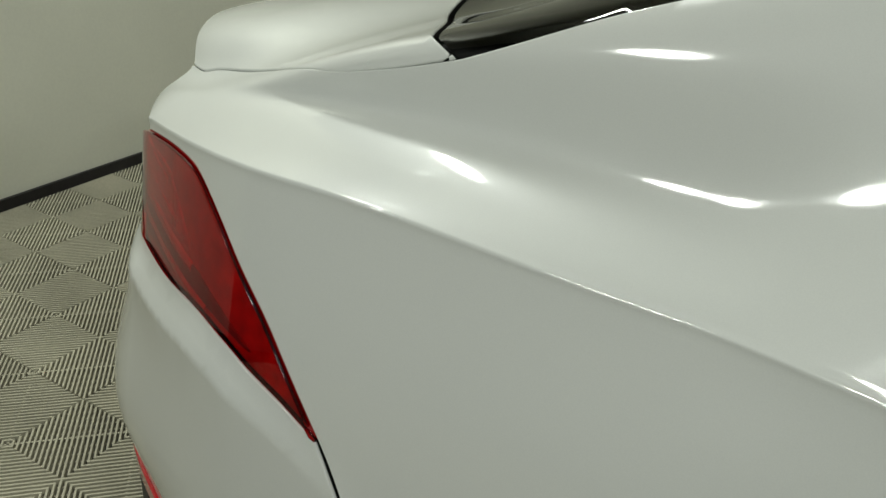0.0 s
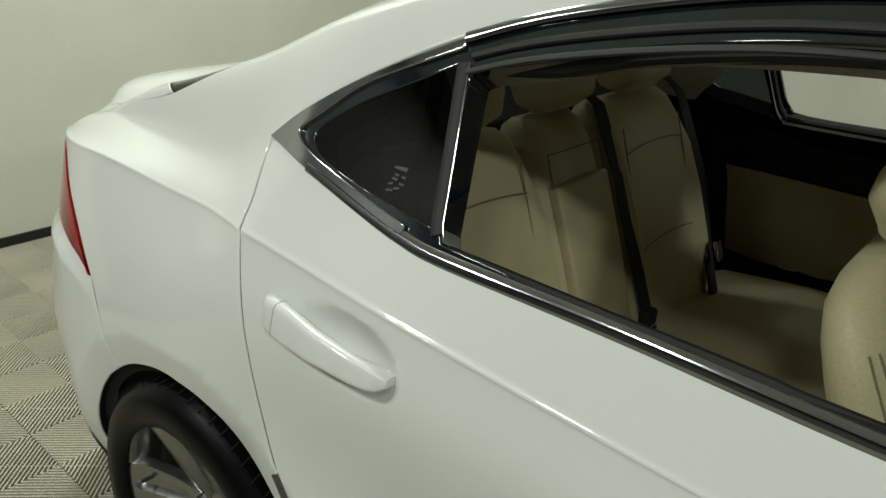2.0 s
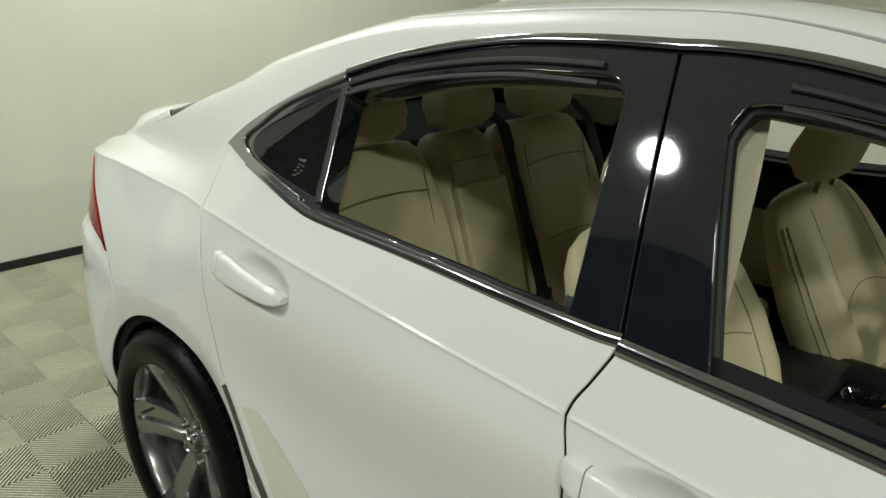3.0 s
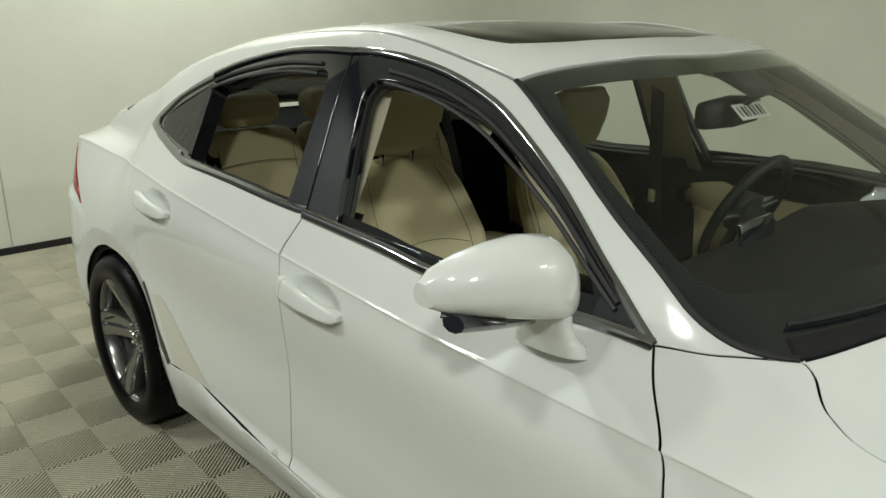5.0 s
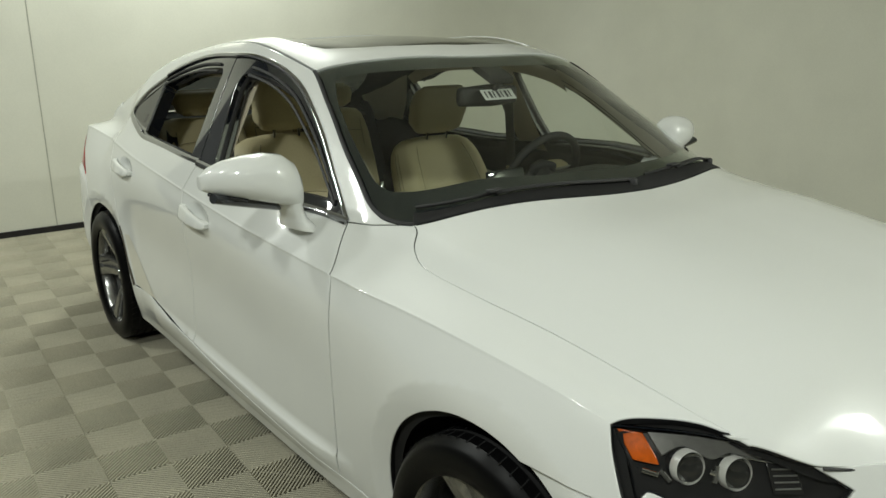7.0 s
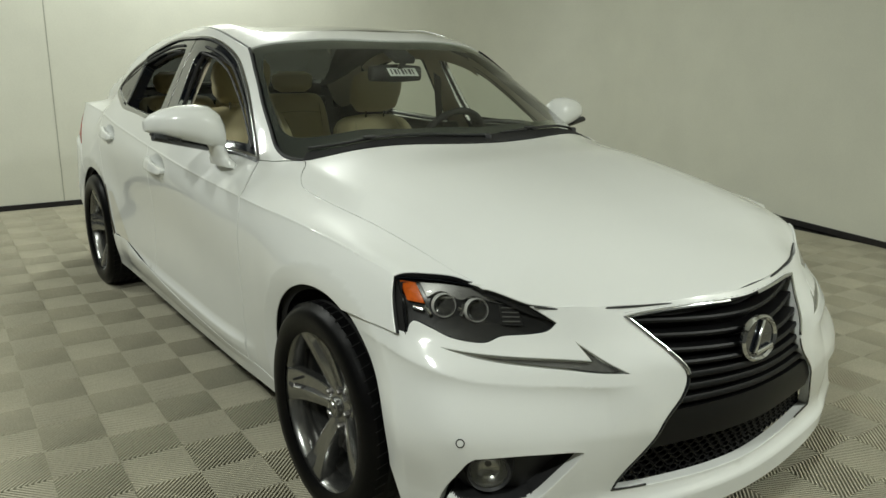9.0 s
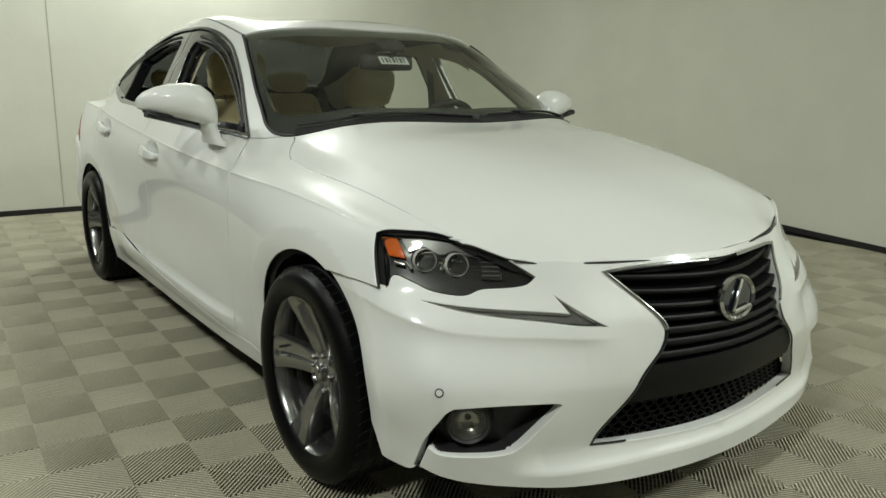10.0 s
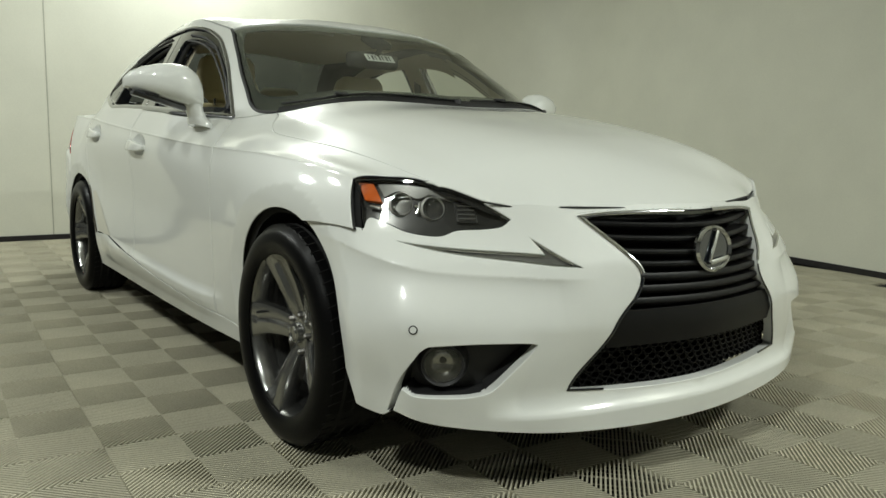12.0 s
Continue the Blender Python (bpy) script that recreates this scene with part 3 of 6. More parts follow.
def joined(*runs):
    """One closed loop out of runs that meet end to end."""
    out = []
    for r in runs:
        r = mark(r)
        out += r if not out else r[1:] if abs(out[-1][0] - r[0][0]) + abs(out[-1][1] - r[0][1]) < 1e-6 else r
    if abs(out[-1][0] - out[0][0]) + abs(out[-1][1] - out[0][1]) < 1e-6:
        out = out[:-1]
    return closed_loop(out)


# lines of the side
DOOR_REAR = [sz(-1.275, 1.112), sz(-1.27, 1.078), sz(-1.248, 1.03), sz(-1.24, .99), sz(-1.2, .91), sz(-1.172, .83), sz(-1.147, .73), sz(-1.115, .63), sz(-1.05, .52), sz(-.99, .447), sz(-.945, .385)]
DOOR_LOW_REAR = [DOOR_REAR[-1], sz(-.8, .39), sz(-.65, .375), sz(-.4, .348), sz(-.237, .332)]
DOOR_MID = [sz(-.2, 1.014), sz(-.222, .965), sz(-.242, .915), sz(-.228, .85), sz(-.233, .68), sz(-.236, .5), DOOR_LOW_REAR[-1]]
DOOR_LOW_FRONT = [DOOR_MID[-1], sz(.1, .30), sz(.45, .275), sz(.7, .262), sz(.79, .26)]
DOOR_FRONT = [sz(.708, .953), sz(.738, .91), sz(.8, .85), sz(.818, .80), sz(.822, .74), sz(.812, .53), sz(.8, .38), DOOR_LOW_FRONT[-1]]
BELT_REAR = [DOOR_REAR[0], sz(-1.22, 1.107), sz(-1.15, 1.092), sz(-1.03, 1.067), sz(-.93, 1.047), sz(-.84, 1.038), sz(-.56, 1.03), DOOR_MID[0]]
BELT_FRONT = [DOOR_MID[0], sz(.1, .996), sz(.42, .97), DOOR_FRONT[0]]
DAYLIGHT_TOP = [DOOR_REAR[0], sz(-1.24, 1.139), sz(-1.15, 1.197), sz(-1.06, 1.245), sz(-.95, 1.29), sz(-.8, 1.335), sz(-.56, 1.372), sz(-.27, 1.382), sz(-.05, 1.368), sz(.12, 1.328), sz(.28, 1.26), sz(.46, 1.14), sz(.6, 1.03), DOOR_FRONT[0]]
ARCH_REAR = arc(REAR_AXLE, .325, .352, 14, 125)
ARCH_REAR_BACK = arc(REAR_AXLE, .325, .352, 125, 195)
ARCH_FRONT_BACK = arc(FRONT_AXLE, .325, .357, 68, 196)
BUMPER_REAR = [sz(-1.681, .788), sz(-1.645, .735), sz(-1.612, .655), ARCH_REAR[-1]]
LAMP_REAR_IN = [sz(-2.06, .972), sz(-1.985, .984), sz(-1.93, .986), sz(-1.895, .979), sz(-1.85, .953), sz(-1.81, .921), sz(-1.765, .885), sz(-1.73, .846), BUMPER_REAR[0]]
LAMP_REAR_LOW = [BUMPER_REAR[0], sz(-1.726, .81), sz(-1.774, .828), sz(-1.822, .842), sz(-1.883, .849), sz(-1.967, .84), sz(-2.1, .832)]
TRUNK_SIDE = [sw(-1.665, .652), sw(-1.743, .651), sw(-1.811, .647), sw(-1.858, .638), sw(-1.92, .615), sw(-2.04, .578), sw(-2.086, .572), sw(-2.13, .55)]
GLASS_REAR_SIDE = [sw(-.98, .46), sw(-1.15, .515), sw(-1.285, .56), sw(-1.43, .612), sw(-1.54, .636), TRUNK_SIDE[0]]
DITCH = [sw(.235, .55), sw(0, .555), sw(-.4, .555), sw(-.8, .53), sw(-.92, .49), GLASS_REAR_SIDE[0]]
SCREEN_SIDE = [sw(.905, .642), sw(.865, .662), sw(.815, .674), sw(.75, .674), sw(.66, .656), sw(.48, .613), sw(.35, .58), DITCH[0]]
BONNET_SIDE = [SCREEN_SIDE[0], sz(.935, .955), sz(.975, .921), sz(1.05, .897), sz(1.24, .876), sz(1.45, .852), sz(1.68, .812), sz(1.87, .763)]
LAMP_FRONT_TOP = [BONNET_SIDE[-1], sz(1.79, .783), sz(1.73, .785), sz(1.688, .776)]
LAMP_FRONT_OUT = [LAMP_FRONT_TOP[-1], sz(1.714, .735), sz(1.766, .655)]
BUMPER_FRONT = [LAMP_FRONT_OUT[-1], sz(1.7, .66), sz(1.62, .66), ARCH_FRONT_BACK[0]]
SILL_REAR_END = [ARCH_REAR[0], sz(-1.0, .40), DOOR_REAR[-1]]


def level(ob):
    """Presses a sheet nearly flat."""
    P = np.array([v.co for v in ob.data.vertices])
    mid = P.mean(0)
    n = np.linalg.svd(P - mid)[2][2]
    P = P - np.outer((P - mid) @ n, n) 
    ob.data.vertices.foreach_set("co", P.ravel())
    ob.data.update()


def flip(run):
    return run[::-1]


CREASE_LINES = tuple(v * K for v in (3.92, 3.955, 3.98, 4, 4.02, 4.045, 4.08))
for side in (-1, 1):
    F = side_form(side)
    # quarter panel with roof rail and windscreen pillar
    loop = joined(DITCH, GLASS_REAR_SIDE, TRUNK_SIDE, [TRUNK_SIDE[-1], sz(-2.13, .985), LAMP_REAR_IN[0]], LAMP_REAR_IN, BUMPER_REAR, flip(ARCH_REAR), [ARCH_REAR[0], sz(-1.0, .40), DOOR_REAR[-1]],
                  flip(DOOR_REAR), DAYLIGHT_TOP, [DOOR_FRONT[0], sz(.80, .958), SCREEN_SIDE[0]], SCREEN_SIDE)
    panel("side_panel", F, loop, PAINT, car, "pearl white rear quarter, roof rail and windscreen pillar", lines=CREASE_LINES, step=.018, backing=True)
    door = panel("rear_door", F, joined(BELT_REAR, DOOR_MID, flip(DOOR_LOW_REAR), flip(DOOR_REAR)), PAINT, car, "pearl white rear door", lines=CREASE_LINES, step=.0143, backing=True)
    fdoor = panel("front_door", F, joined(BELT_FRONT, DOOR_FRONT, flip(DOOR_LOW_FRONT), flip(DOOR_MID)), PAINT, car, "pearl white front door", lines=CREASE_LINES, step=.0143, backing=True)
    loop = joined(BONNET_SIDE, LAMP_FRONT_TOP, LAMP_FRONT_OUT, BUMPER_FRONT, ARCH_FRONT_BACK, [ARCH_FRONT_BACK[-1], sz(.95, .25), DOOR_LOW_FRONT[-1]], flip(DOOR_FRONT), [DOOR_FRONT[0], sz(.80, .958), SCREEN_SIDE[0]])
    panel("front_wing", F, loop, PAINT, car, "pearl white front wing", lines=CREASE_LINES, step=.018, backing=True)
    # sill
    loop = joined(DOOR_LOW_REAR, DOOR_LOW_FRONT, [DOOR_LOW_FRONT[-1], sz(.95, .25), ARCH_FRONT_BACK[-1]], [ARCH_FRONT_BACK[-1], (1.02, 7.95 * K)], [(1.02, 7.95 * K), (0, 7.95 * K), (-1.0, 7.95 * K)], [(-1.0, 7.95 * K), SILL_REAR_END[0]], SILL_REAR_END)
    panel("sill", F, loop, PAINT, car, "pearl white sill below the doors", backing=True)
    # rear bumper and lamp
    loop = joined(LAMP_REAR_LOW, [LAMP_REAR_LOW[-1], (-2.3, 5.1 * K), (-2.37, 5.2 * K)], [(-2.37, 5.2 * K), (-2.37, 7.95 * K)], [(-2.37, 7.95 * K), (-1.78, 7.95 * K)], [(-1.78, 7.95 * K), ARCH_REAR_BACK[-1]], flip(ARCH_REAR_BACK), flip(BUMPER_REAR))
    panel("rear_bumper", F, loop, PAINT, car, "pearl white rear bumper corner", backing=True, extra=[sz(x, np.interp(x, *BUMPER_LEDGE) - dz)[:2] for x in np.arange(-2.3, -1.66, .015) for dz in (.01, .02, .03, .04)])
    loop = joined(LAMP_REAR_IN, LAMP_REAR_LOW, [LAMP_REAR_LOW[-1], sz(-2.15, .85), sz(-2.15, .91), sz(-2.115, .95), LAMP_REAR_IN[0]])
    tail = panel("tail_lamp", F, loop, RED_GLASS, car, "dark red tail lamp with a pointed lower end", lift=.003, gap=.003, depth=.006)
    panel("reflector", F, loop, RED_DEEP, tail, "deep red reflector", lift=-.005, depth=0, gap=-.001)
    panel("lens_edge", F, loop, GLOSS_BLACK, tail, "black edge of the lens", holes=[shrink(loop, .006)], lift=-.001, depth=0, gap=.001)
    for z0, x0, x1 in ((.945, -2.10, -1.99), (.915, -2.12, -1.95), (.885, -2.12, -1.90), (.858, -2.12, -1.86)):
        moulding("light_bar", F, ease([sz(x0, z0 + .008), sz((x0 + x1) / 2, z0 + .003), sz(x1, z0 - .006)]), .007, RED_LENS, tail, "bright red light bar", lift=-.006, flat=.6)
    lower = joined([sz(-2.11, .872), sz(-2.0, .885), sz(-1.885, .88)], [sz(-1.885, .88), sz(-1.83, .862), sz(-1.78, .842)], [sz(-1.78, .842), sz(-1.86, .856), sz(-1.967, .852), sz(-2.11, .845)], [sz(-2.11, .845), sz(-2.11, .872)])
    panel("lower_block", F, lower, RED_DARK, tail, "dark red lower block of the lamp", lift=-.0032, depth=.003, gap=0, step=.02)
    block_in = joined([sz(-2.085, .948), sz(-2.03, .955), sz(-1.985, .95)], [sz(-1.985, .95), sz(-1.93, .912), sz(-1.91, .895)], [sz(-1.91, .895), sz(-2.0, .90), sz(-2.085, .892)], [sz(-2.085, .892), sz(-2.085, .948)])
    panel("upper_block", F, block_in, RED_LENS, tail, "bright red upper block of the lamp", lift=-.0032, depth=.003, gap=0, step=.02)
    valance = [(-2.3, 7.12 * K), (-2.1, 7.18 * K), (-1.95, 7.3 * K), (-1.83, 7.5 * K)]
    panel("bumper_lower_edge", F, joined(valance, [valance[-1], (-1.8, 7.9 * K)], [(-1.8, 7.9 * K), (-2.3, 7.9 * K)], [(-2.3, 7.9 * K), valance[0]]), PLASTIC, car, "black plastic lower edge of the rear bumper", lift=.004, depth=.006, gap=0, step=.04)
    panel("rear_reflector", F, joined([(-2.28, 6.92 * K), (-2.12, 7.0 * K), (-2.02, 7.12 * K)], [(-2.02, 7.12 * K), (-2.04, 7.22 * K), (-2.12, 7.16 * K), (-2.28, 7.1 * K)], [(-2.28, 7.1 * K), (-2.28, 6.92 * K)]), RED_LENS, car, "red reflector low on the rear bumper", lift=.006, depth=.006, gap=0, step=.03)
    # daylight opening
    top_r = [p for p in DAYLIGHT_TOP if p[0] < -.2]
    PILLAR_TOP = sz(-.266, 1.3815)
    rear_frame = joined(top_r + [PILLAR_TOP], [PILLAR_TOP, sz(-.235, 1.2), DOOR_MID[0]], flip(BELT_REAR))
    front_frame = joined([PILLAR_TOP] + [p for p in DAYLIGHT_TOP if p[0] > -.2], flip(BELT_FRONT), [DOOR_MID[0], sz(-.235, 1.2), PILLAR_TOP])
    q = 0 if side < 0 else -.065
    QUARTER = joined([sz(-1.165, 1.133), sz(-1.15, 1.154), sz(-1.08, 1.197), sz(-.95 + q, 1.257 + q * .4)], [sz(-.95 + q, 1.257 + q * .4), sz(-.922 + q, 1.165), sz(-.89 + q, 1.073)], [sz(-.89 + q, 1.073), sz(-1.04, 1.094), sz(-1.135, 1.114), sz(-1.165, 1.133)])
    CORNER = joined([p for p in DAYLIGHT_TOP if p[0] < -.94], [sz(-.95, 1.29), sz(-.948, 1.279)], [sz(-.948, 1.279), sz(-1.09, 1.219), sz(-1.165, 1.168), sz(-1.2, 1.138), sz(-1.185, 1.121), sz(-1.14, 1.106), sz(-1.03, 1.083), sz(-.93, 1.064)], [sz(-.93, 1.064), sz(-.93, 1.047)], flip(BELT_REAR[:5]))
    panel("chrome_corner", F, CORNER, WINDOW_CHROME_DIMMED, door, "polished chrome trim round the quarter glass", lift=.003, depth=.008, gap=.0005, step=.02)
    back = 0 if side < 0 else -.07
    REAR_OPEN = joined([sz(-.922 + back, 1.25), sz(-.897 + back, 1.256), sz(-.818, 1.272), sz(-.70, 1.3), sz(-.56, 1.319), sz(-.44, 1.327), sz(-.36, 1.327), sz(-.335, 1.322), sz(-.324, 1.308)], [sz(-.324, 1.308), sz(-.308, 1.175), sz(-.291, 1.04)], [sz(-.291, 1.04), sz(-.475, 1.045), sz(-.664, 1.049), sz(-.866 + back, 1.06)], [sz(-.866 + back, 1.06), sz(-.902 + back, 1.168), sz(-.922 + back, 1.25)])
    FRONT_OPEN = joined([sz(-.158, 1.28), sz(-.15, 1.3), sz(-.125, 1.313), sz(.02, 1.303), sz(.137, 1.277), sz(.25, 1.242), sz(.445, 1.127), sz(.53, 1.06), sz(.575, 1.0)], [sz(.575, 1.0), sz(.336, 1.009), sz(.129, 1.019), sz(-.08, 1.024)], [sz(-.08, 1.024), sz(-.131, 1.182), sz(-.158, 1.28)])
    panel("window_surround", F, rear_frame, GLOSS_BLACK, door, "gloss black window surround", holes=[QUARTER, REAR_OPEN], lift=-.004, depth=.05, step=.03)
    panel("window_surround", F, front_frame, GLOSS_BLACK, fdoor, "gloss black window surround", holes=[FRONT_OPEN], lift=-.004, depth=.05, step=.03)
    quarter = panel("quarter_glass", F, QUARTER, SMOKED, door, "smoked fixed quarter glass", lift=-.006, depth=0, gap=-.003)
    level(quarter)
    moulding("divider", F, ease(mark([sz(-.942 + q, 1.262 + q * .4), sz(-.911 + q, 1.165), sz(-.877 + q, 1.066)])), .010, SEAL_AND_GAP_SHADE, door, "black rubber divider before the quarter glass", lift=-.003, flat=.3)
    moulding("divider_trim", F, ease(mark([sz(-.931 + q, 1.262 + q * .4), sz(-.900 + q, 1.165), sz(-.866 + q, 1.066)])), .0011, WINDOW_CHROME_DIMMED, door, "thin chrome strip on the divider", lift=-.001, flat=.6)
    moulding("top_moulding", F, ease(mark([p for p in top_r if p[0] > -.96] + [PILLAR_TOP])), .0085, WINDOW_CHROME_DIMMED, door, "bright chrome window moulding", lift=.003)
    moulding("top_moulding", F, ease(mark([PILLAR_TOP] + [p for p in DAYLIGHT_TOP if p[0] > -.2])), .0085, WINDOW_CHROME_DIMMED, fdoor, "bright chrome window moulding", lift=.003)
    moulding("belt_moulding", F, ease(mark([(x, v - .006) for x, v, *_ in BELT_REAR[2:]])), .010, WINDOW_CHROME_DIMMED, door, "bright chrome belt moulding", lift=.0)
    for k, (off, half) in enumerate(((.018, .006), (.031, .005))):
        run = [(x, v + off) for x, v, *_ in DAYLIGHT_TOP]
        run = ease(mark(run))
        moulding("frame_ridge", F, run[(run[:, 0] > -.94) & (run[:, 0] < -.36)], half, PLASTIC if k else SEAL_AND_GAP_SHADE, door, "black ridge of the window frame", lift=-.001, flat=.7)
        moulding("frame_ridge", F, run[(run[:, 0] > -.11) & (run[:, 0] < .63)], half, PLASTIC if k else SEAL_AND_GAP_SHADE, fdoor, "black ridge of the window frame", lift=-.001, flat=.7)
    moulding("belt_moulding", F, ease(mark(BELT_FRONT)), .012, WINDOW_CHROME_DIMMED, fdoor, "bright chrome belt moulding", lift=.004)

# top: bonnet, windscreen, roof, sunroof, rear glass, boot lid
def mirror_loop(*runs):
    """A loop symmetric about the middle, from runs that go from the middle at the back to the middle in front."""
    half = []
    for r in runs:
        r = ease(mark(r))
        half += [tuple(p) for p in (r if not half else r[1:])]
    half = [(x, max(v, 1e-5)) for x, v in half]
    return np.array([(x, v) for x, v in half] + [(x, -v) for x, v in half[::-1][1:-1]])


def bow(x_mid, x_end, w_end, n=6, back=True):
    """A line across the top that bows, from the middle to the half width w_end."""
    return [sw(x_mid + (x_end - x_mid) * (w / w_end) ** 2, w) for w in np.linspace(0, w_end, n)]


BONNET_BACK = bow(1.115, SCREEN_SIDE[0][0], .642)[:-1] + [SCREEN_SIDE[0]]
BONNET_FRONT = [BONNET_SIDE[-1], sw(1.948, .533), sw(2.012, .42), sw(2.068, .30), sw(2.11, .16), sw(2.13, 0)]
panel("bonnet", top_form, mirror_loop(BONNET_BACK, BONNET_SIDE, BONNET_FRONT), PAINT, car, "pearl white bonnet", step=.03, backing=True, gap=.0055)
HEADER = bow(.365, DITCH[0][0], .55)[:-1] + [DITCH[0]]
screen = panel("windscreen", top_form, mirror_loop(HEADER, flip(SCREEN_SIDE), flip(BONNET_BACK)), WINDSCREEN, car, "clear windscreen with a black edge", depth=0, lift=-.004, gap=.001)
screen.visible_shadow = False
ROOF_BACK = bow(-1.03, GLASS_REAR_SIDE[0][0], .46)[:-1] + [GLASS_REAR_SIDE[0]]
SUN = mirror_loop([sw(-.37, 0), sw(-.365, .25), sw(-.34, .45)], [sw(-.34, .45), sw(-.12, .475), sw(.03, .465), sw(.11, .44)], [sw(.11, .44), sw(.20, .3), sw(.245, .2), sw(.27, 0)])
panel("roof", top_form, mirror_loop(ROOF_BACK, flip(DITCH), flip(HEADER)), PAINT, car, "pearl white roof", holes=[SUN], step=.03)
panel("sunroof", top_form, SUN, SMOKED_TOP, car, "dark glass sunroof", lift=-.003, gap=.004)
GLASS_LOW = bow(-1.9, TRUNK_SIDE[0][0], .65)[:-1] + [TRUNK_SIDE[0]]
panel("rear_window", top_form, mirror_loop(GLASS_LOW, flip(GLASS_REAR_SIDE), flip(ROOF_BACK)), SMOKED_LIGHT, car, "tinted rear window", depth=0, lift=-.004, gap=.001)
BOOT_END = [TRUNK_SIDE[-1], sw(-2.185, .48), sw(-2.26, .3), sw(-2.28, 0)]
panel("boot_lid", top_form, mirror_loop(GLASS_LOW, TRUNK_SIDE, BOOT_END), PAINT, car, "pearl white boot lid with a raised rear lip", step=.03, backing=True, gap=.0065)

# nose
def nz(s, z, corner=0):
    return (s * K, z, corner)


def half_nose(points):
    h = ease(points)
    return [(max(s, 1e-5), z) for s, z in h]


def nose_loop(points):
    h = half_nose(points)
    return np.array(h + [(-s, z) for s, z in h[::-1][1:-1]])


GRILLE = [nz(0, .708), nz(.35, .708), nz(.7, .703), nz(.95, .694, 1), nz(.82, .65), nz(.70, .60), nz(.625, .555), nz(.68, .505), nz(.88, .435), nz(1.02, .335), nz(1.07, .268, 1), nz(.7, .258), nz(.3, .25), nz(0, .248)]
FOG = closed_loop([nz(2.92, .392, 1), nz(2.4, .399), nz(1.85, .397), nz(1.78, .385), nz(1.9, .34), nz(2.1, .288), nz(2.3, .271), nz(2.575, .265), nz(3.025, .266), nz(3.3, .282, 1), nz(3.5, .222, 1), nz(3.72, .217, 1), nz(3.475, .285), nz(3.15, .35), nz(3.02, .38)])
HEAD = closed_loop([nz(4.33, .776, 1), nz(3.8, .78), nz(3.25, .778), nz(2.75, .764), nz(2.42, .748), nz(2.12, .715), nz(1.87, .686, 1), nz(2.05, .667), nz(2.3, .660), nz(2.62, .656), nz(2.85, .642), nz(3.3, .65), nz(3.65, .669), nz(4.0, .682), nz(4.1, .656, 1), nz(4.25, .70)])
DRL = closed_loop([nz(3.5, .631, 1), nz(2.6, .616), nz(1.55, .605, 1), nz(1.7, .646, 1), nz(1.4, .612), nz(1.08, .573, 1), nz(1.7, .581), nz(2.6, .601)])
def ns(x, z, corner=0):
    """A point of the nose's flank by its place along the car."""
    S = np.linspace(3.2, 6, 281)
    X = nose(S, np.full(281, z))[0]
    return (K * float(np.interp(-x, -X, S)), z, corner)


NOSE_ARCH = [ns(FRONT_AXLE + .357 * math.cos(radians(a)), .325 + .357 * math.sin(radians(a)), 1 if i in (0, 11) else 0) for i, a in enumerate(np.linspace(68, -4, 12))]
NOSE_ARCH += [ns(1.79, .215, 1)]
outline = [nz(0, .725), nz(.4, .724), nz(.92, .716), nz(1.4, .723), nz(1.87, .722), nz(2.12, .734), nz(2.42, .754), nz(2.75, .772), nz(3.8, .779), nz(4.33, .777, 1), nz(4.25, .70), nz(4.1, .656, 1), *[ns(x, .66) for x in (1.72, 1.64)], *NOSE_ARCH, nz(3.9, .203), nz(3.45, .222), nz(2.7, .196), nz(1.95, .18), nz(1.2, .168), nz(.5, .158), nz(0, .156)]
holes = [nose_loop(GRILLE)]
for lp in (FOG, HEAD, DRL):
    holes += [lp, lp * (-1, 1)]
bumper = panel("front_bumper", nose_form, nose_loop(outline), PAINT, car, "pearl white front bumper with a lower lip", holes=holes, step=.022, depth=.03, gap=.0015, extra=[(sd * s * K, np.interp(s, *NOSE_CREASE) - dz) for sd in (-1, 1) for s in np.arange(1.0, 5.4, .07) for dz in (-.004, 0, .0035, .007, .014, .024)], lines=(.205, .212, .226, .24))


# black strip laid on the sheet as the shade of the bonnet gap
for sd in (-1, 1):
    moulding("bonnet_gap_shade", top_form, ease(mark([(x, max(v, 1e-4) * sd) for x, v, *_ in BONNET_FRONT[1:]])), .0028, SEAL_AND_GAP_SHADE, car, "black strip for the shade in the gap along the front edge of the bonnet", lift=-.001, flat=.6)

# ---- windscreen edge, wipers, label ----
screen_loop = mirror_loop(HEADER, flip(SCREEN_SIDE), flip(BONNET_BACK))
inner = mirror_loop([sw(.43, 0), sw(.415, .25), sw(.36, .42), sw(.315, .522)], [sw(.315, .522), sw(.42, .572), sw(.6, .618), sw(.70, .636), sw(.755, .63), sw(.80, .592), sw(.85, .51), sw(.89, .42)], [sw(.89, .42), sw(.965, .25), sw(1.0, 0)])
panel("black_edge", top_form, screen_loop, GLOSS_BLACK, screen, "black band round the windscreen", holes=[inner], lift=-.007, depth=0, gap=.001)
cowl = panel("cowl", top_form, mirror_loop([sw(1.055, 0), sw(1.03, .25), sw(.96, .48), sw(.875, .62)], [sw(.875, .62), SCREEN_SIDE[0]], flip(BONNET_BACK)), DARK, car, "black plastic cowl below the windscreen", lift=.002, depth=.01, gap=.002)

for sd in (-1, 1):
    moulding("screen_seal", top_form, ease(mark([(x, v * sd) for x, v, *_ in SCREEN_SIDE])), .0065, SEAL_AND_GAP_SHADE, screen, "black rubber edge of the windscreen", lift=.001, flat=.6)


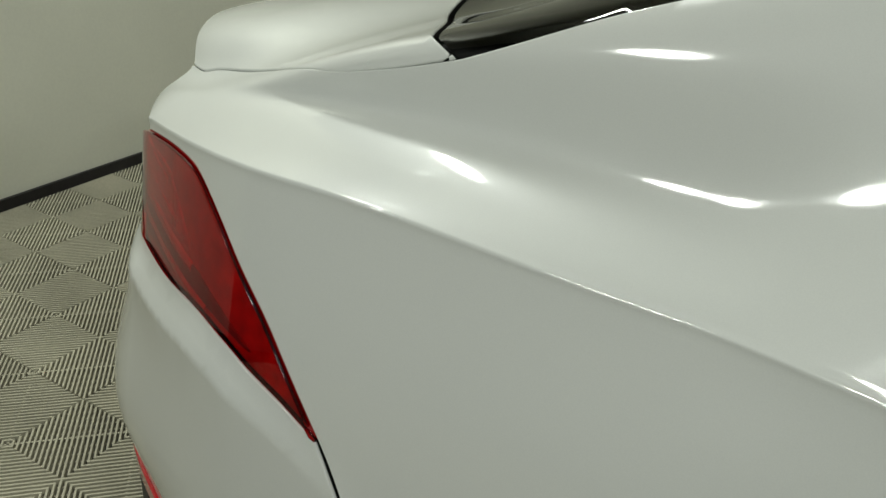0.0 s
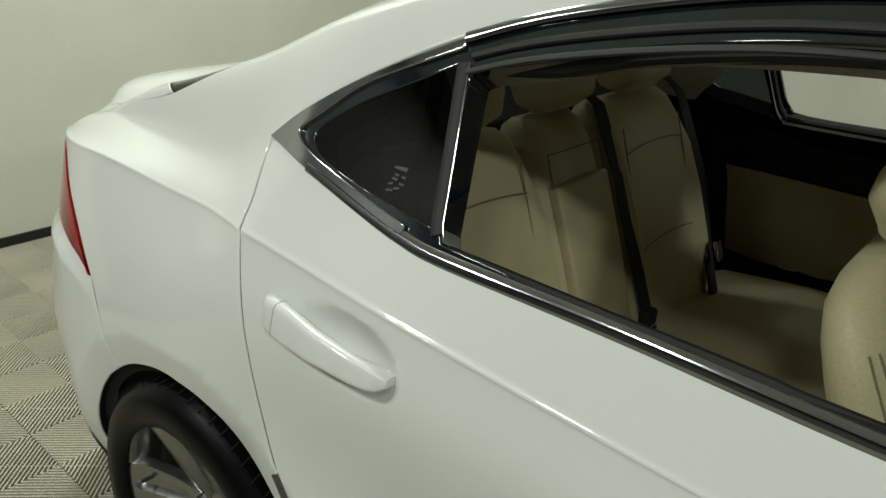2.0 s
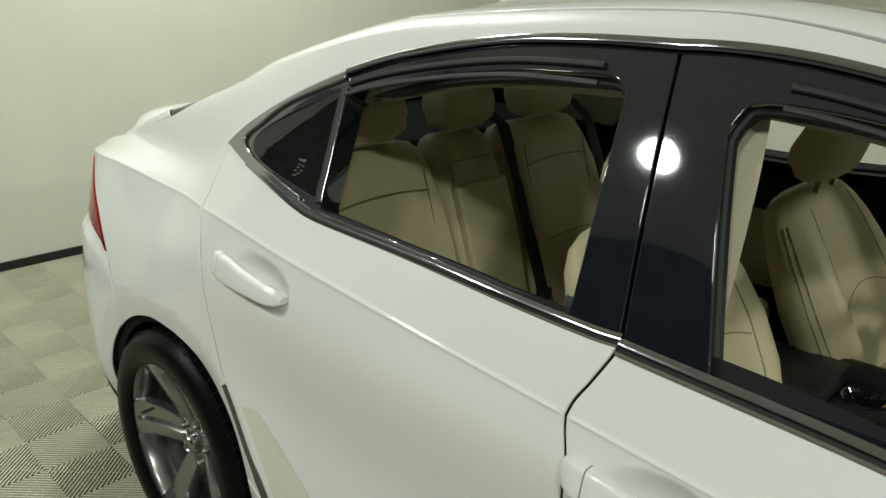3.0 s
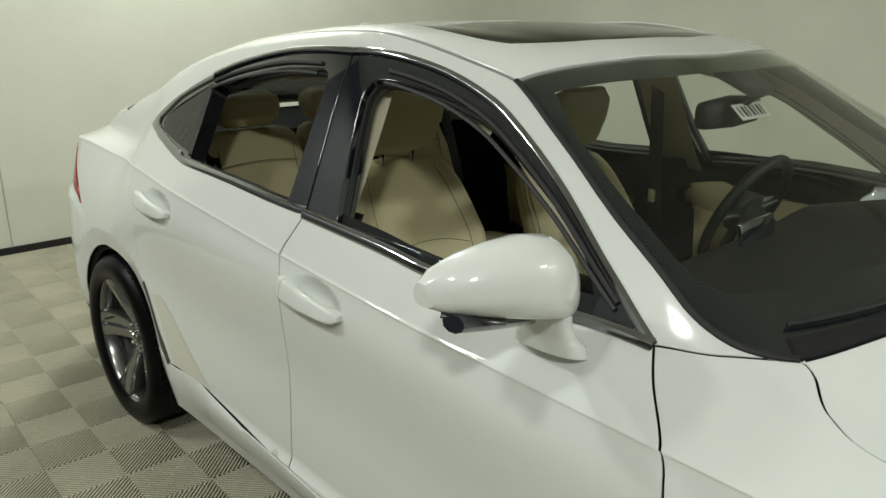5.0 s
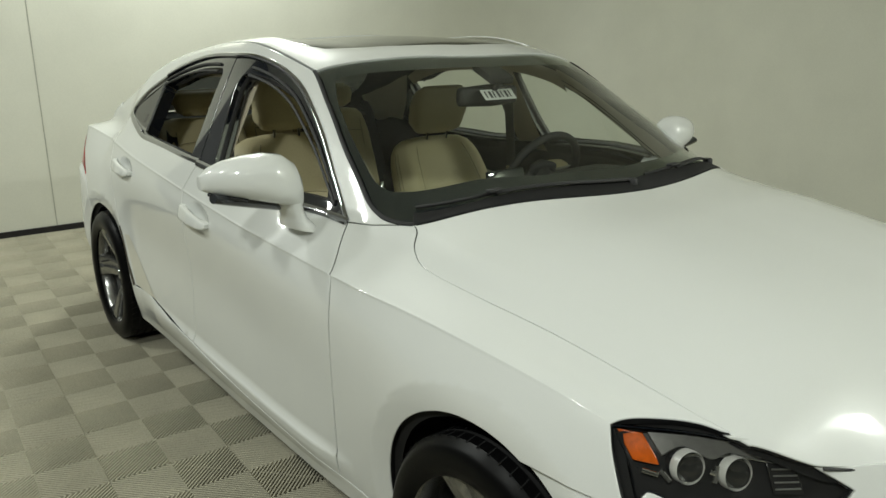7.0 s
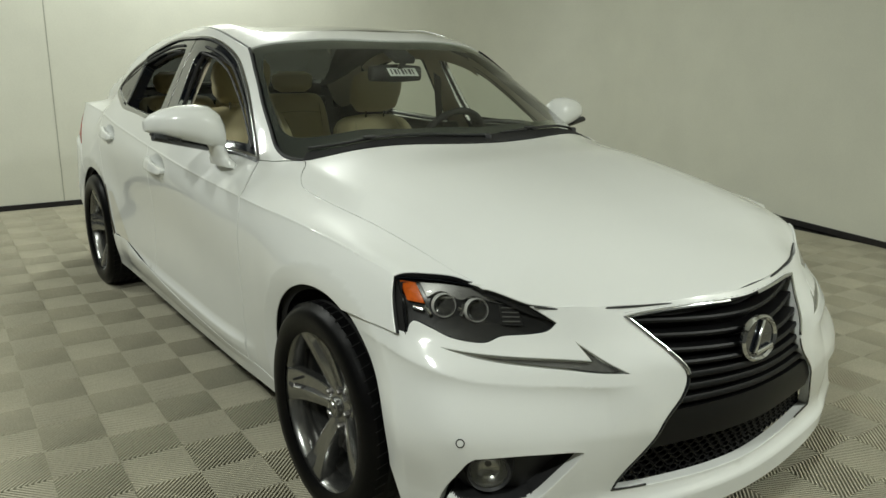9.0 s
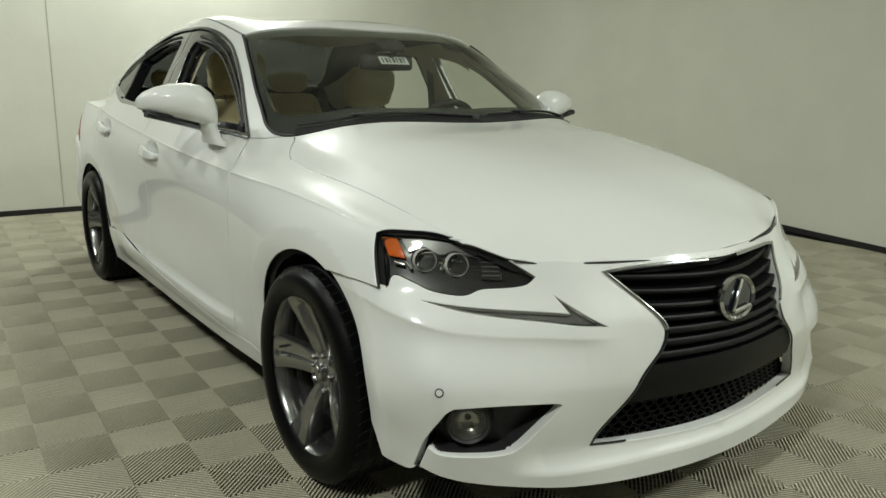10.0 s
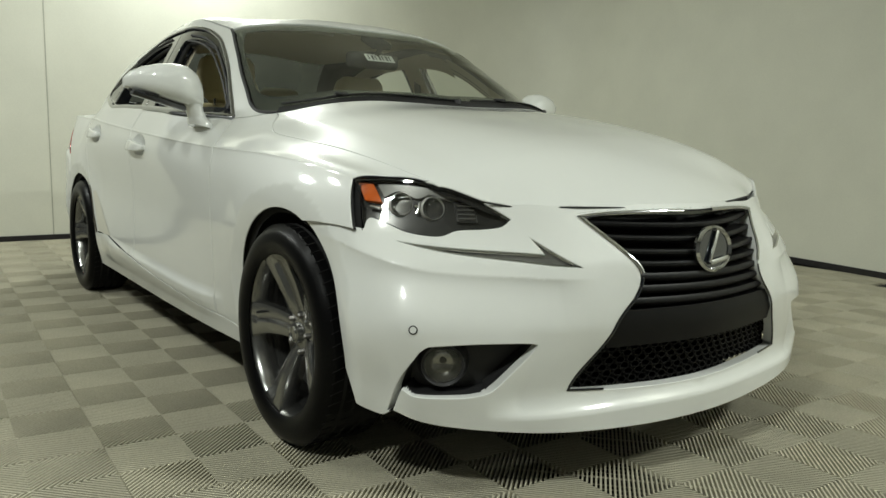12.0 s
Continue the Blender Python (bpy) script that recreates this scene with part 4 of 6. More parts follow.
def top_points(rows, lift):
    """Places above the top: along, half width (right is minus), from rows."""
    U = np.array([(x, math.copysign(K * line_at(x, w=abs(w)), w)) for x, w in rows])
    return [Vector(p) for p in on_form(top_form, U, lift)[0]]


def wiper(rows, name="wiper"):
    w = new(name)
    w.parent = car
    blade = ease(rows)
    pts = top_points(blade, .003)
    part("blade", tube(pts, .0038, 6, 1.3), SEAL_AND_GAP_SHADE, w)
    arm = top_points([(x + .012, y) for x, y in blade[len(blade) // 3:]], .008)
    part("arm", tube(arm, .006, 6, .5), PLASTIC, w)
    p = arm[-1]
    part("pivot", lathe([(0, .005), (.012, .005), (.016, .0), (.016, -.015), (0, -.015)], 16, "z"), PLASTIC, w).location = p
    c = top_points([blade[len(blade) // 3]], .010)[0]
    part("clip", block((.022, .045, .009), c, .003), PLASTIC, w)
    return w


wiper([(.865, -.605), (.945, -.48), (1.0, -.33), (1.04, -.16), (1.058, -.02)])
wiper([(1.05, .05), (1.032, .2), (.985, .36), (.925, .50)])

# stock label hung on the rear-view mirror's back, its print as bars
sheet = new("stock_label")
sheet.parent = car


def on_label(p, q, lift=0.0):
    """A place on the sloping label, p across and q down, both from 0 to 1."""
    return Vector((.438 + .034 * q + lift * .68, -.066 + .141 * p, 1.262 - .032 * q + lift * .73))


part("paper", ([on_label(*c) for c in ((0, 0), (1, 0), (1, 1), (0, 1))] + [on_label(*c, -.001) for c in ((0, 0), (1, 0), (1, 1), (0, 1))], [(0, 1, 2, 3), (7, 6, 5, 4), (0, 4, 5, 1), (1, 5, 6, 2), (2, 6, 7, 3), (3, 7, 4, 0)]), PAPER, sheet, "white paper label", smooth=False)
for i in range(7):
    p0, p1 = .08 + i * .125, .08 + i * .125 + .045 + .03 * (i % 2)
    part("print_bar", ([on_label(p, q, .0008) for p, q in ((p0, .18), (p1, .18), (p1, .82), (p0, .82))], [(0, 1, 2, 3)]), INK, sheet, smooth=False)

# ---- grille and nose details ----
def nose_at(s, z, lift=0.0):
    p, n = on_form(nose_form, [(max(abs(s), 1e-4) * K * (1 if s >= 0 else -1), z)], lift)
    return Vector(p[0]), Vector(n[0])


GRILLE_HALF = np.array(half_nose(GRILLE))


def grille_reach(z):
    """How far the grille opening reaches at a height."""
    g = GRILLE_HALF
    best = 0
    for (s0, z0), (s1, z1) in zip(g, g[1:]):
        if (z0 - z) * (z1 - z) <= 0 and z0 != z1:
            best = max(best, s0 + (s1 - s0) * (z - z0) / (z1 - z0))
    return best / K


grille = new("grille")
grille.parent = car
tagged(grille, "black spindle-shaped grille with horizontal bars and chrome surround")
# backing skin, its black standing for the shade in the hollow
panel("grille_shade_sheet", nose_form, nose_loop(GRILLE), DARK, grille, "dark sheet standing for the shaded hollow behind the bars", lift=-.085, depth=0, gap=-.012)


def bar(z, tall, deep, sink, mat, name="bar", droop=.0):
    s1 = grille_reach(z) + .02
    rings = []
    for s in np.linspace(-s1, s1, 41):
        p, n = nose_at(s, z - droop * (1 - (s / s1) ** 2), -sink)
        flat = Vector((n.x, n.y, 0)).normalized()
        up = Vector((0, 0, 1))
        rings.append([p + flat * a + up * b for a, b in ((0, tall * .25), (-.004, tall * .5), (-deep, tall * .42), (-deep, -tall * .5), (-.008, -tall * .5), (0, -tall * .1))])
    part(name, loft(rings), mat, grille)


for z in (.682, .648, .614, .580):
    bar(z, .017, .045, .014, GRILLE_BLACK, droop=.010)
for z in (.545, .515, .484):
    bar(z, .022, .05, .012, GRILLE_BLACK, droop=.006)
bar(.418, .094, .06, .008, GRILLE_BLACK, "number_plate_band", droop=.004)
# honeycomb insert
comb = bmesh.new()
cell = .023
rows_z = np.arange(.252, .372, cell * .75)
for j, z in enumerate(rows_z):
    for i in range(-26, 27):
        w = (i + .5 * (j % 2)) * cell * 1.5
        s = np.interp(abs(w), [float(nose(q, z)[1]) for q in np.linspace(0, 1.3, 14)], np.linspace(0, 1.3, 14))
        if s > grille_reach(z) - .01:
            continue
        p, n = nose_at(math.copysign(s, w if w else 1), z, -.03)
        across_v = Vector((-n.y, n.x, 0)).normalized()
        outv = Vector((n.x, n.y, 0)).normalized()
        ringo = [p + across_v * (cell * .73 * math.cos(a)) + Vector((0, 0, cell * .5 * math.sin(a))) for a in [math.pi / 3 * k for k in range(6)]]
        ringi = [p + (q - p) * .80 for q in ringo]
        vo = [comb.verts.new(q) for q in ringo]
        vi = [comb.verts.new(q) for q in ringi]
        vb = [comb.verts.new(q - outv * .022) for q in ringi]
        for k in range(6):
            l = (k + 1) % 6
            comb.faces.new((vo[k], vo[l], vi[l], vi[k]))
            comb.faces.new((vi[k], vi[l], vb[l], vb[k]))
part("honeycomb_insert", comb, GRILLE_BLACK, grille, "black honeycomb mesh insert", smooth=False)
# chrome surround
g = GRILLE_HALF
loop_pts = np.array([(s, z) for s, z in g] + [(-s, z) for s, z in g[::-1][1:-1]])
rim_pts = shrink(loop_pts, .003)
for sd in (-1, 1):
    flank = np.array([q for q in rim_pts[:len(g)] if q[1] > .553 and q[0] > .1 * K]) * (sd, 1)
    moulding("side_trim", nose_form, flank, .0055, CHROME, grille, "bright chrome grille edge", lift=.001, flat=.7)
    flank = np.array([q for q in rim_pts[:len(g)] if .262 < q[1] <= .555]) * (sd, 1)
    moulding("lower_trim", nose_form, flank, .0032, GLOSS_BLACK, grille, "thin black lower grille edge", lift=.000, flat=.7)
top_run = [(s * K, .716) for s in np.linspace(-.97, .97, 40)]
moulding("top_trim", nose_form, [(s if abs(s) > 1e-4 else 1e-4, .712 - .012 * min(1, (abs(s) / .194)) ** 3) for s, z in top_run], .008, GRILLE_BLACK, grille, "black trim under the bonnet", lift=-.004, flat=.5)
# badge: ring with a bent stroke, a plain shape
badge = new("badge")
badge.parent = car
tagged(badge, "round chrome badge on the grille")
p, n = nose_at(1e-3, .608, -.004)
badge_turn = Matrix.Translation(p) @ pose(0, 0, 0, 0, -6, 0) @ Matrix.Diagonal((1, 1.2, 1.18, 1))
part("ring", lathe([(.052, .0), (.058, .006), (.064, .0), (.064, -.008), (.052, -.008)], 56, "x", True), CHROME, badge).matrix_local = badge_turn @ Matrix.Diagonal((1, 1.0, .82, 1))
part("plate", lathe([(0, -.002), (.054, -.002), (.054, -.012), (0, -.012)], 48, "x"), GLOSS_BLACK, badge).matrix_local = badge_turn @ Matrix.Diagonal((1, 1.0, .82, 1))
stroke = merge(block((.008, .010, .078), (.004, -.006, .006), .003, pose(0, 0, 0, -26)), block((.008, .062, .011), (.004, .012, -.026), .003, pose(0, 0, 0, 8)))
part("stroke", stroke, CHROME, badge).matrix_local = badge_turn

# fog lamp pockets, lamps, running lights, sensors, headlamps
for side in (-1, 1):
    flip_s = np.array((side, 1))
    pocket = panel("fog_pocket", nose_form, FOG * flip_s, PLASTIC, car, "black plastic fog lamp pocket", lift=-.07, depth=0, gap=-.02)
    wall_pts = FOG * flip_s
    a, _ = on_form(nose_form, wall_pts, -.001)
    b, _ = on_form(nose_form, shrink(wall_pts, .004), -.075)
    m = len(a)
    part("pocket_wall", ([*a, *b], [(k, (k + 1) % m, m + (k + 1) % m, m + k) for k in range(m)]), PLASTIC, pocket)
    p, n = nose_at(side * 2.72, .338, -.035)
    turn = n.to_track_quat("Y", "Z").to_matrix().to_4x4()
    fog = new("fog_lamp")
    fog.parent = car
    tagged(fog, "round clear fog lamp in a black pocket")
    fog.matrix_local = Matrix.Translation(p) @ turn
    part("bezel", lathe([(.046, .0), (.052, .006), (.058, -.004), (.064, -.035), (.046, -.035)], 40, "y", True), PLASTIC, fog)
    part("reflector", lathe([(.045, .0), (.036, -.022), (.02, -.034), (0, -.036)], 36, "y"), ALLOY, fog)
    part("lens", lathe([(.046, .0), (.03, .006), (0, .008)], 36, "y"), CLEAR, fog)
    # running light
    drl = panel("running_light", nose_form, DRL * flip_s, DRL_GREY, car, "arrow-shaped grey running light", lift=-.008, depth=.0, gap=-.002)
    edge = shrink(DRL * flip_s, .0035)
    moulding("rim", nose_form, edge, .0028, CHROME, drl, "thin bright rim", lift=-.004, flat=.8, closed=True, n=6)
    panel("cover", nose_form, DRL * flip_s, CLEAR, drl, "clear cover", lift=-.001, depth=0, gap=0)
    # parking sensor
    p, n = nose_at(side * 3.13, .432, .0008)
    turn = n.to_track_quat("Y", "Z").to_matrix().to_4x4()
    sensor = new("parking_sensor")
    sensor.parent = car
    sensor.matrix_local = Matrix.Translation(p) @ turn
    part("ring", lathe([(.0085, .0004), (.0108, .0004), (.0108, -.004), (.0085, -.004)], 28, "y", True), DARK, sensor)
    part("button", lathe([(0, .0012), (.0078, .0009), (.0085, -.002), (0, -.002)], 28, "y"), PAINT, sensor)
    # headlamp
    lamp = new("headlamp")
    lamp.parent = car
    tagged(lamp, "clear headlamp with two round projectors and an amber reflector")
    head = HEAD * flip_s
    panel("bowl", nose_form, head, LAMP_BOWL, lamp, "dark grey lamp bowl", lift=-.028, depth=0, gap=.001)
    a, _ = on_form(nose_form, head, -.002)
    b, _ = on_form(nose_form, shrink(head, .002), -.031)
    m = len(a)
    part("bowl_wall", ([*a, *b], [(k, (k + 1) % m, m + (k + 1) % m, m + k) for k in range(m)]), LAMP_BOWL, lamp)
    panel("edge", nose_form, head, GLOSS_BLACK, lamp, "black edge of the lens", holes=[shrink(head, .0045)], lift=-.006, depth=0, gap=.001)
    panel("lens", nose_form, head, CLEAR, lamp, "clear plastic lens", lift=-.002, depth=0, gap=.001)
    for s, z, r in ((3.48, .722, .029), (2.97, .713, .029)):
        p, n = nose_at(side * s, z, -.020)
        n = (n + Vector((1.2, 0, 0))).normalized()
        turn = Matrix.Translation(p) @ n.to_track_quat("Y", "Z").to_matrix().to_4x4()
        part("projector_ring", lathe([(r * .95, .002), (r * .985, .006), (r * 1.03, .004), (r * 1.06, -.012), (r * .93, -.012)], 40, "y", True), SATIN, lamp, "bright chrome ring").matrix_local = turn
        part("projector_lens", lathe([(r * .93, -.002), (r * .78, .010), (r * .45, .019), (0, .022)], 36, "y"), CLEAR, lamp, "clear glass projector lens").matrix_local = turn
        part("projector_bowl", lathe([(r * .86, -.003), (r * .62, -.010), (r * .34, -.016), (r * .3, -.012), (0, -.011)], 36, "y"), GLASS_DARK, lamp, "grey projector bowl").matrix_local = turn
        part("projector_body", lathe([(r * 1.1, -.012), (r * 1.0, -.05), (0, -.05)], 32, "y"), LAMP_BOWL, lamp).matrix_local = turn
    amber_loop = closed_loop([nz(4.24, .770, 1), nz(3.88, .769, 1), nz(3.84, .727, 1), nz(4.18, .731, 1)]) * flip_s
    panel("side_reflector", nose_form, amber_loop, AMBER, lamp, "amber side reflector", lift=-.014, depth=.012, gap=0, step=.012)
    upper = closed_loop([nz(3.78, .772, 1), nz(3.3, .770), nz(2.78, .757), nz(2.5, .742, 1), nz(2.75, .738), nz(2.97, .748), nz(3.2, .738), nz(3.45, .757), nz(3.74, .742, 1)]) * flip_s
    panel("upper_bezel", nose_form, upper, DRL_GREY, lamp, "clear grey upper bezel", lift=-.020, depth=.006, gap=0, step=.02)
    for s0, z0, s1, z1 in ((3.83, .716, 3.72, .700), (4.08, .714, 3.86, .709), (3.26, .716, 3.18, .712), (3.22, .700, 3.16, .726)):
        moulding("chrome_fin", nose_form, ease([nz(s0, z0), nz(s1, z1)]) * flip_s, .0045, BRIGHT, lamp, "bright chrome fin beside the projectors", lift=-.016, flat=.6)
    brow = ease([nz(3.62, .742), nz(3.2, .742), nz(2.8, .738), nz(2.45, .725)]) * flip_s
    moulding("brow", nose_form, brow, .003, CHROME, lamp, "chrome strip above the projectors", lift=-.022, flat=.6)
    led = closed_loop([nz(2.62, .728, 1), nz(2.36, .722, 1), nz(2.34, .682, 1), nz(2.6, .684, 1)]) * flip_s
    panel("signal_lens", nose_form, led, LAMP_BOWL, lamp, "ribbed clear signal lens", lift=-.018, depth=.012, gap=0, step=.012)
    for k in range(4):
        zz = .690 + k * .010
        moulding("signal_rib", nose_form, ease([nz(2.6, zz), nz(2.36, zz)]) * flip_s, .0016, DRL_GREY, lamp, lift=-.016, flat=1)

# ---- mirrors and handles ----
for side in (-1, 1):
    F = side_form(side)
    mirror = new("door_mirror")
    mirror.parent = car
    tagged(mirror, "pearl white door mirror with a dark lower edge")
    X = Vector((1, 0, 0))

    def place(x, y, z):
        return Vector((x, side * (y + (.03 if side < 0 else -.075)), z - (0 if side < 0 else .012)))
    stops = [(.800, .570, 1.026, .040, .056, 0), (.818, .572, 1.042, .056, .070, .006), (.852, .575, 1.058, .068, .077, .010), (.90, .572, 1.068, .074, .074, .012), (.952, .561, 1.073, .070, .064, .012), (1.0, .546, 1.074, .059, .051, .010), (1.034, .532, 1.071, .046, .037, .006), (1.054, .521, 1.067, .026, .020, 0)]
    rings = []
    for y, x, z, a, b, sag in stops:
        rr = []
        for k in range(40):
            t = 2 * math.pi * k / 40
            cx, cz = math.cos(t), math.sin(t)
            px = x + a * math.copysign(abs(cx) ** .8, cx) * (1 if cx > 0 else .72)
            pz = z + b * math.copysign(abs(cz) ** .85, cz) * (1 if cz > 0 else .78)
            rr.append(place(px, y, pz))
        rings.append(rr)
    part("housing", loft(rings), PAINT, mirror)
    foot = [ring(place(x, y, z), X, (0, side, .25), a, b, 2.3, 32) for x, y, z, a, b in ((.552, .792, .918, .070, .044), (.552, .796, .938, .069, .043), (.553, .800, .946, .062, .038), (.556, .808, .958, .053, .033), (.560, .820, .982, .050, .033), (.564, .830, 1.01, .052, .036))]
    part("foot", loft(foot), PAINT, mirror)
    glass_ring = [place(.529 - .010 * (y - .92) / .1, y, 1.066 + .046 * q * (1 - ((y - .91) / .16) ** 2)) for y, q in [(.91 + .09 * math.cos(t), math.sin(t)) for t in np.linspace(0, 2 * math.pi, 32, endpoint=False)]]
    part("mirror_glass", (glass_ring, [tuple(range(32))]), MIRROR, mirror, smooth=False)
    under = [place(.545 + .030 * math.sin(t * 1.3), .85 + .19 * t, .988 + .048 * t) for t in np.linspace(0, 1, 14)]
    part("lower_edge", tube(under, .022, 10, .62), GLOSS_BLACK, mirror, "black lower edge")
    sig = [place(.592 - .045 * t * t, .955 + .085 * t, 1.022 + .022 * t) for t in np.linspace(0, 1, 10)]
    part("turn_signal", tube(sig, .009, 10, .7), LAMP_BOWL, mirror, "clear turn signal strip")
    # handles
    for cx, cz in ((-1.0, .905), (-.098, .847)):
        handle = new("door_handle")
        handle.parent = car
        tagged(handle, "pearl white pull handle on the door")

        def grip(q0, q1, n=14, top=1.0):
            out = []
            for q in np.linspace(q0, q1, n):
                x = cx - .132 + .264 * q
                z = cz + .004 - .016 * q
                up = float(np.interp(q, (0, .03, .1, .28, .6, .88, .97, 1), (.012, .020, .024, .024, .019, .016, .012, .006)))
                lift = float(np.interp(q, (0, .05, .2, .5, .8, .95, 1), (.003, .010, .019, .027, .025, .016, .008)))
                deep = float(np.interp(q, (0, .1, .3, .8, .93, 1), (.009, .014, .010, .009, .013, .011)))
                U = [(x, K * line_at(x, z=z))]
                W, Hh = shell(np.array([x]), np.array([U[0][1] / K]))
                c = Vector((x, side * (float(W[0]) + lift - .006), z))
                rr = []
                for k in range(20):
                    t = 2 * math.pi * k / 20
                    a, b = math.cos(t), math.sin(t)
                    a, b = math.copysign(abs(a) ** .42, a), math.copysign(abs(b) ** .55, b)
                    rr.append(c + Vector((0, side * (deep * a - .25 * up * b), up * b * top)))
                out.append(rr)
            return loft(out)
        part("lock_cover", grip(0, .165, 6), PAINT, handle)
        part("grip", grip(.175, 1, 22), PAINT, handle)
    # foam strip and film patch behind the rear door
    if side < 0:
        strip = moulding("foam_strip", F, ease([sz(-1.118, .622), sz(-1.055, .515), sz(-.995, .44), sz(-.958, .385)]), .012, DUSTY, car, "bare dusty strip where an edge trim is missing", lift=.001, flat=.25)
    film_loop = joined([sz(-1.055, .595), sz(-1.0, .603)], [sz(-1.0, .603), sz(-.87, .51), sz(-.68, .388)], [sz(-.68, .388), sz(-.92, .395)], [sz(-.92, .395), sz(-1.055, .595)])
    panel("film_patch", F, film_loop, FILM, car, "clear stone-chip film on the door", lift=.0012, depth=0, gap=0, step=.04)

# aerial fin
fin_rings = []
for q in np.linspace(0, 1, 8):
    fin_rings.append([Vector((-1.03 - .05 * (1 - q) + .11 * t * (1 - q * .75) - .02 * q, .010 * (1 - q * .7) * sy, 1.405 + .034 * q ** .8)) for t, sy in ((-.5, .25), (-.2, 1), (.3, .8), (.62, .0), (.3, -.8), (-.2, -1), (-.5, -.25))])
part("aerial_fin", loft(fin_rings), PAINT, car, "small white shark-fin aerial on the roof")

# ---- wheels ----
wheel = new("wheel")
wheel.parent = car
tagged(wheel, "five-spoke grey alloy wheel with a low-profile tyre")
R = .318
RIM_GROW = Matrix.Diagonal((1.06, 1.0, 1.06, 1.0))
# tyre: outward is -y
prof = [(.232, -.100), (.240, -.108), (.262, -.114), (.290, -.112), (.304, -.103), (.312, -.092)]
prof += [(r, y) for y in np.linspace(-.086, .086, 9) for r in (R,)]
prof += [(.312, .092), (.300, .108), (.262, .114), (.236, .105), (.232, .098)]
part("tyre", lathe(prof, 96, "y"), RUBBER, wheel, "black low-profile tyre")
for gy in (-.052, -.016, .02, .056):
    part("tread_groove", lathe([(R + .0006, gy - .005), (R + .0006, gy + .005)], 96, "y"), DARK, wheel)
pieces = []
for k in range(60):
    a = 2 * math.pi * k / 60
    for y0, skew in ((-.088, .05), (-.034, .03), (.06, -.05)):
        b = block((.0024, .034, .0016), (0, 0, 0), 0)
        bmesh.ops.transform(b, matrix=Matrix.Rotation(-a, 4, "Y") @ Matrix.Translation((0, y0 + .012, R + .0002)) @ Matrix.Rotation(skew * 6, 4, "Z"), verts=b.verts)
        pieces.append(b)
part("tread_sipe", merge(*pieces), DARK, wheel, smooth=False)["kind"] = "stuff"
part("rim", lathe([(.2, .09), (.222, .085), (.222, .02), (.214, -.03), (.216, -.078), (.224, -.090), (.2325, -.0995), (.238, -.1005), (.241, -.097), (.240, -.088), (.232, -.084)], 96, "y"), ALLOY, wheel, "machined alloy rim").matrix_local = RIM_GROW
part("barrel", lathe([(.222, -.06), (.210, .0), (.205, .09)], 72, "y"), ALLOY, wheel, "grey inner barrel").matrix_local = RIM_GROW
part("brake_disc", lathe([(.06, -.002), (.168, -.002), (.168, .022), (.06, .022)], 64, "y", True), STEEL, wheel, "steel brake disc")
part("caliper", block((.085, .07, .15), (-.13, .01, .02), .012), ALLOY_DARK, wheel, "dark brake caliper")
part("back_plate", lathe([(0, .05), (.2, .05), (.2, .055), (0, .055)], 40, "y"), DARK, wheel)


def spoke():
    """A broad spoke that dives from the rim to a sunken hub, one flank a raised facet, the other stepped down."""
    rings = []
    for q in np.linspace(0, 1, 19):
        r = .030 + .200 * q
        hw = float(np.interp(q, (0, .12, .3, .6, .85, 1), (.026, .030, .034, .041, .050, .060)))
        dive = q ** .8 if q < .4 else .4 ** .8 + (1 - .4 ** .8) * ((q - .4) / .6) ** .9
        face = -.030 - .068 * dive
        skew = .010 * math.sin(math.pi * q)
        step = float(np.interp(q, (0, .15, .5, .86, .9, 1), (.004, .012, .017, .014, .002, .0)))
        rr = []
        for t, drop in ((-1, .030), (-.97, .010), (-.90, .001), (-.80, .0), (-.30, .0), (-.12, .001), (-.02, step * .5), (.06, step), (.30, step * 1.12), (.80, step * 1.05), (.92, step + .003), (1, step + .026)):
            rr.append((t * hw + skew, face + drop, r))
        rr += [(.72 * hw + skew, face + .058, r), (-.72 * hw + skew, face + .058, r)]
        rings.append(rr)
    return loft(rings)


for k in range(5):
    part("spoke", spoke(), ALLOY, wheel).matrix_local = Matrix.Rotation(2 * math.pi * k / 5 + .12, 4, "Y") @ RIM_GROW
part("hub", lathe([(.0, -.040), (.036, -.040), (.056, -.036), (.072, -.028), (.078, .01), (0, .01)], 48, "y"), ALLOY, wheel)
part("centre_cap", lathe([(0, -.058), (.020, -.058), (.028, -.055), (.031, -.046), (.031, -.036), (0, -.036)], 40, "y"), ALLOY, wheel, "grey centre cap")
cap_ring = lathe([(.018, -.0575), (.0205, -.061), (.023, -.0575)], 32, "y", True)
part("cap_badge", cap_ring, CHROME, wheel, "small chrome badge ring")
for k in range(5):
    a = 2 * math.pi * k / 5 + .12 + math.pi / 5
    part("wheel_nut", lathe([(0, -.050), (.006, -.050), (.009, -.046), (.009, -.026), (0, -.026)], 6, "y"), STEEL, wheel).matrix_local = Matrix.Translation((.056 * math.sin(a), 0, .056 * math.cos(a)))
part("valve", lathe([(0, -.092), (.004, -.092), (.0045, -.062), (0, -.062)], 12, "y"), PLASTIC, wheel).matrix_local = Matrix.Translation((-.15, 0, -.115))
TRACK = .793
wheel.matrix_basis = pose(FRONT_AXLE + .018, -TRACK, HUB, 0, 47, 0)
copy_thing(wheel, pose(REAR_AXLE, -TRACK - .005, HUB, 0, 46, 0))
copy_thing(wheel, pose(FRONT_AXLE, TRACK, HUB, 0, 22, 180))
copy_thing(wheel, pose(REAR_AXLE, TRACK + .005, HUB, 0, 10, 180))

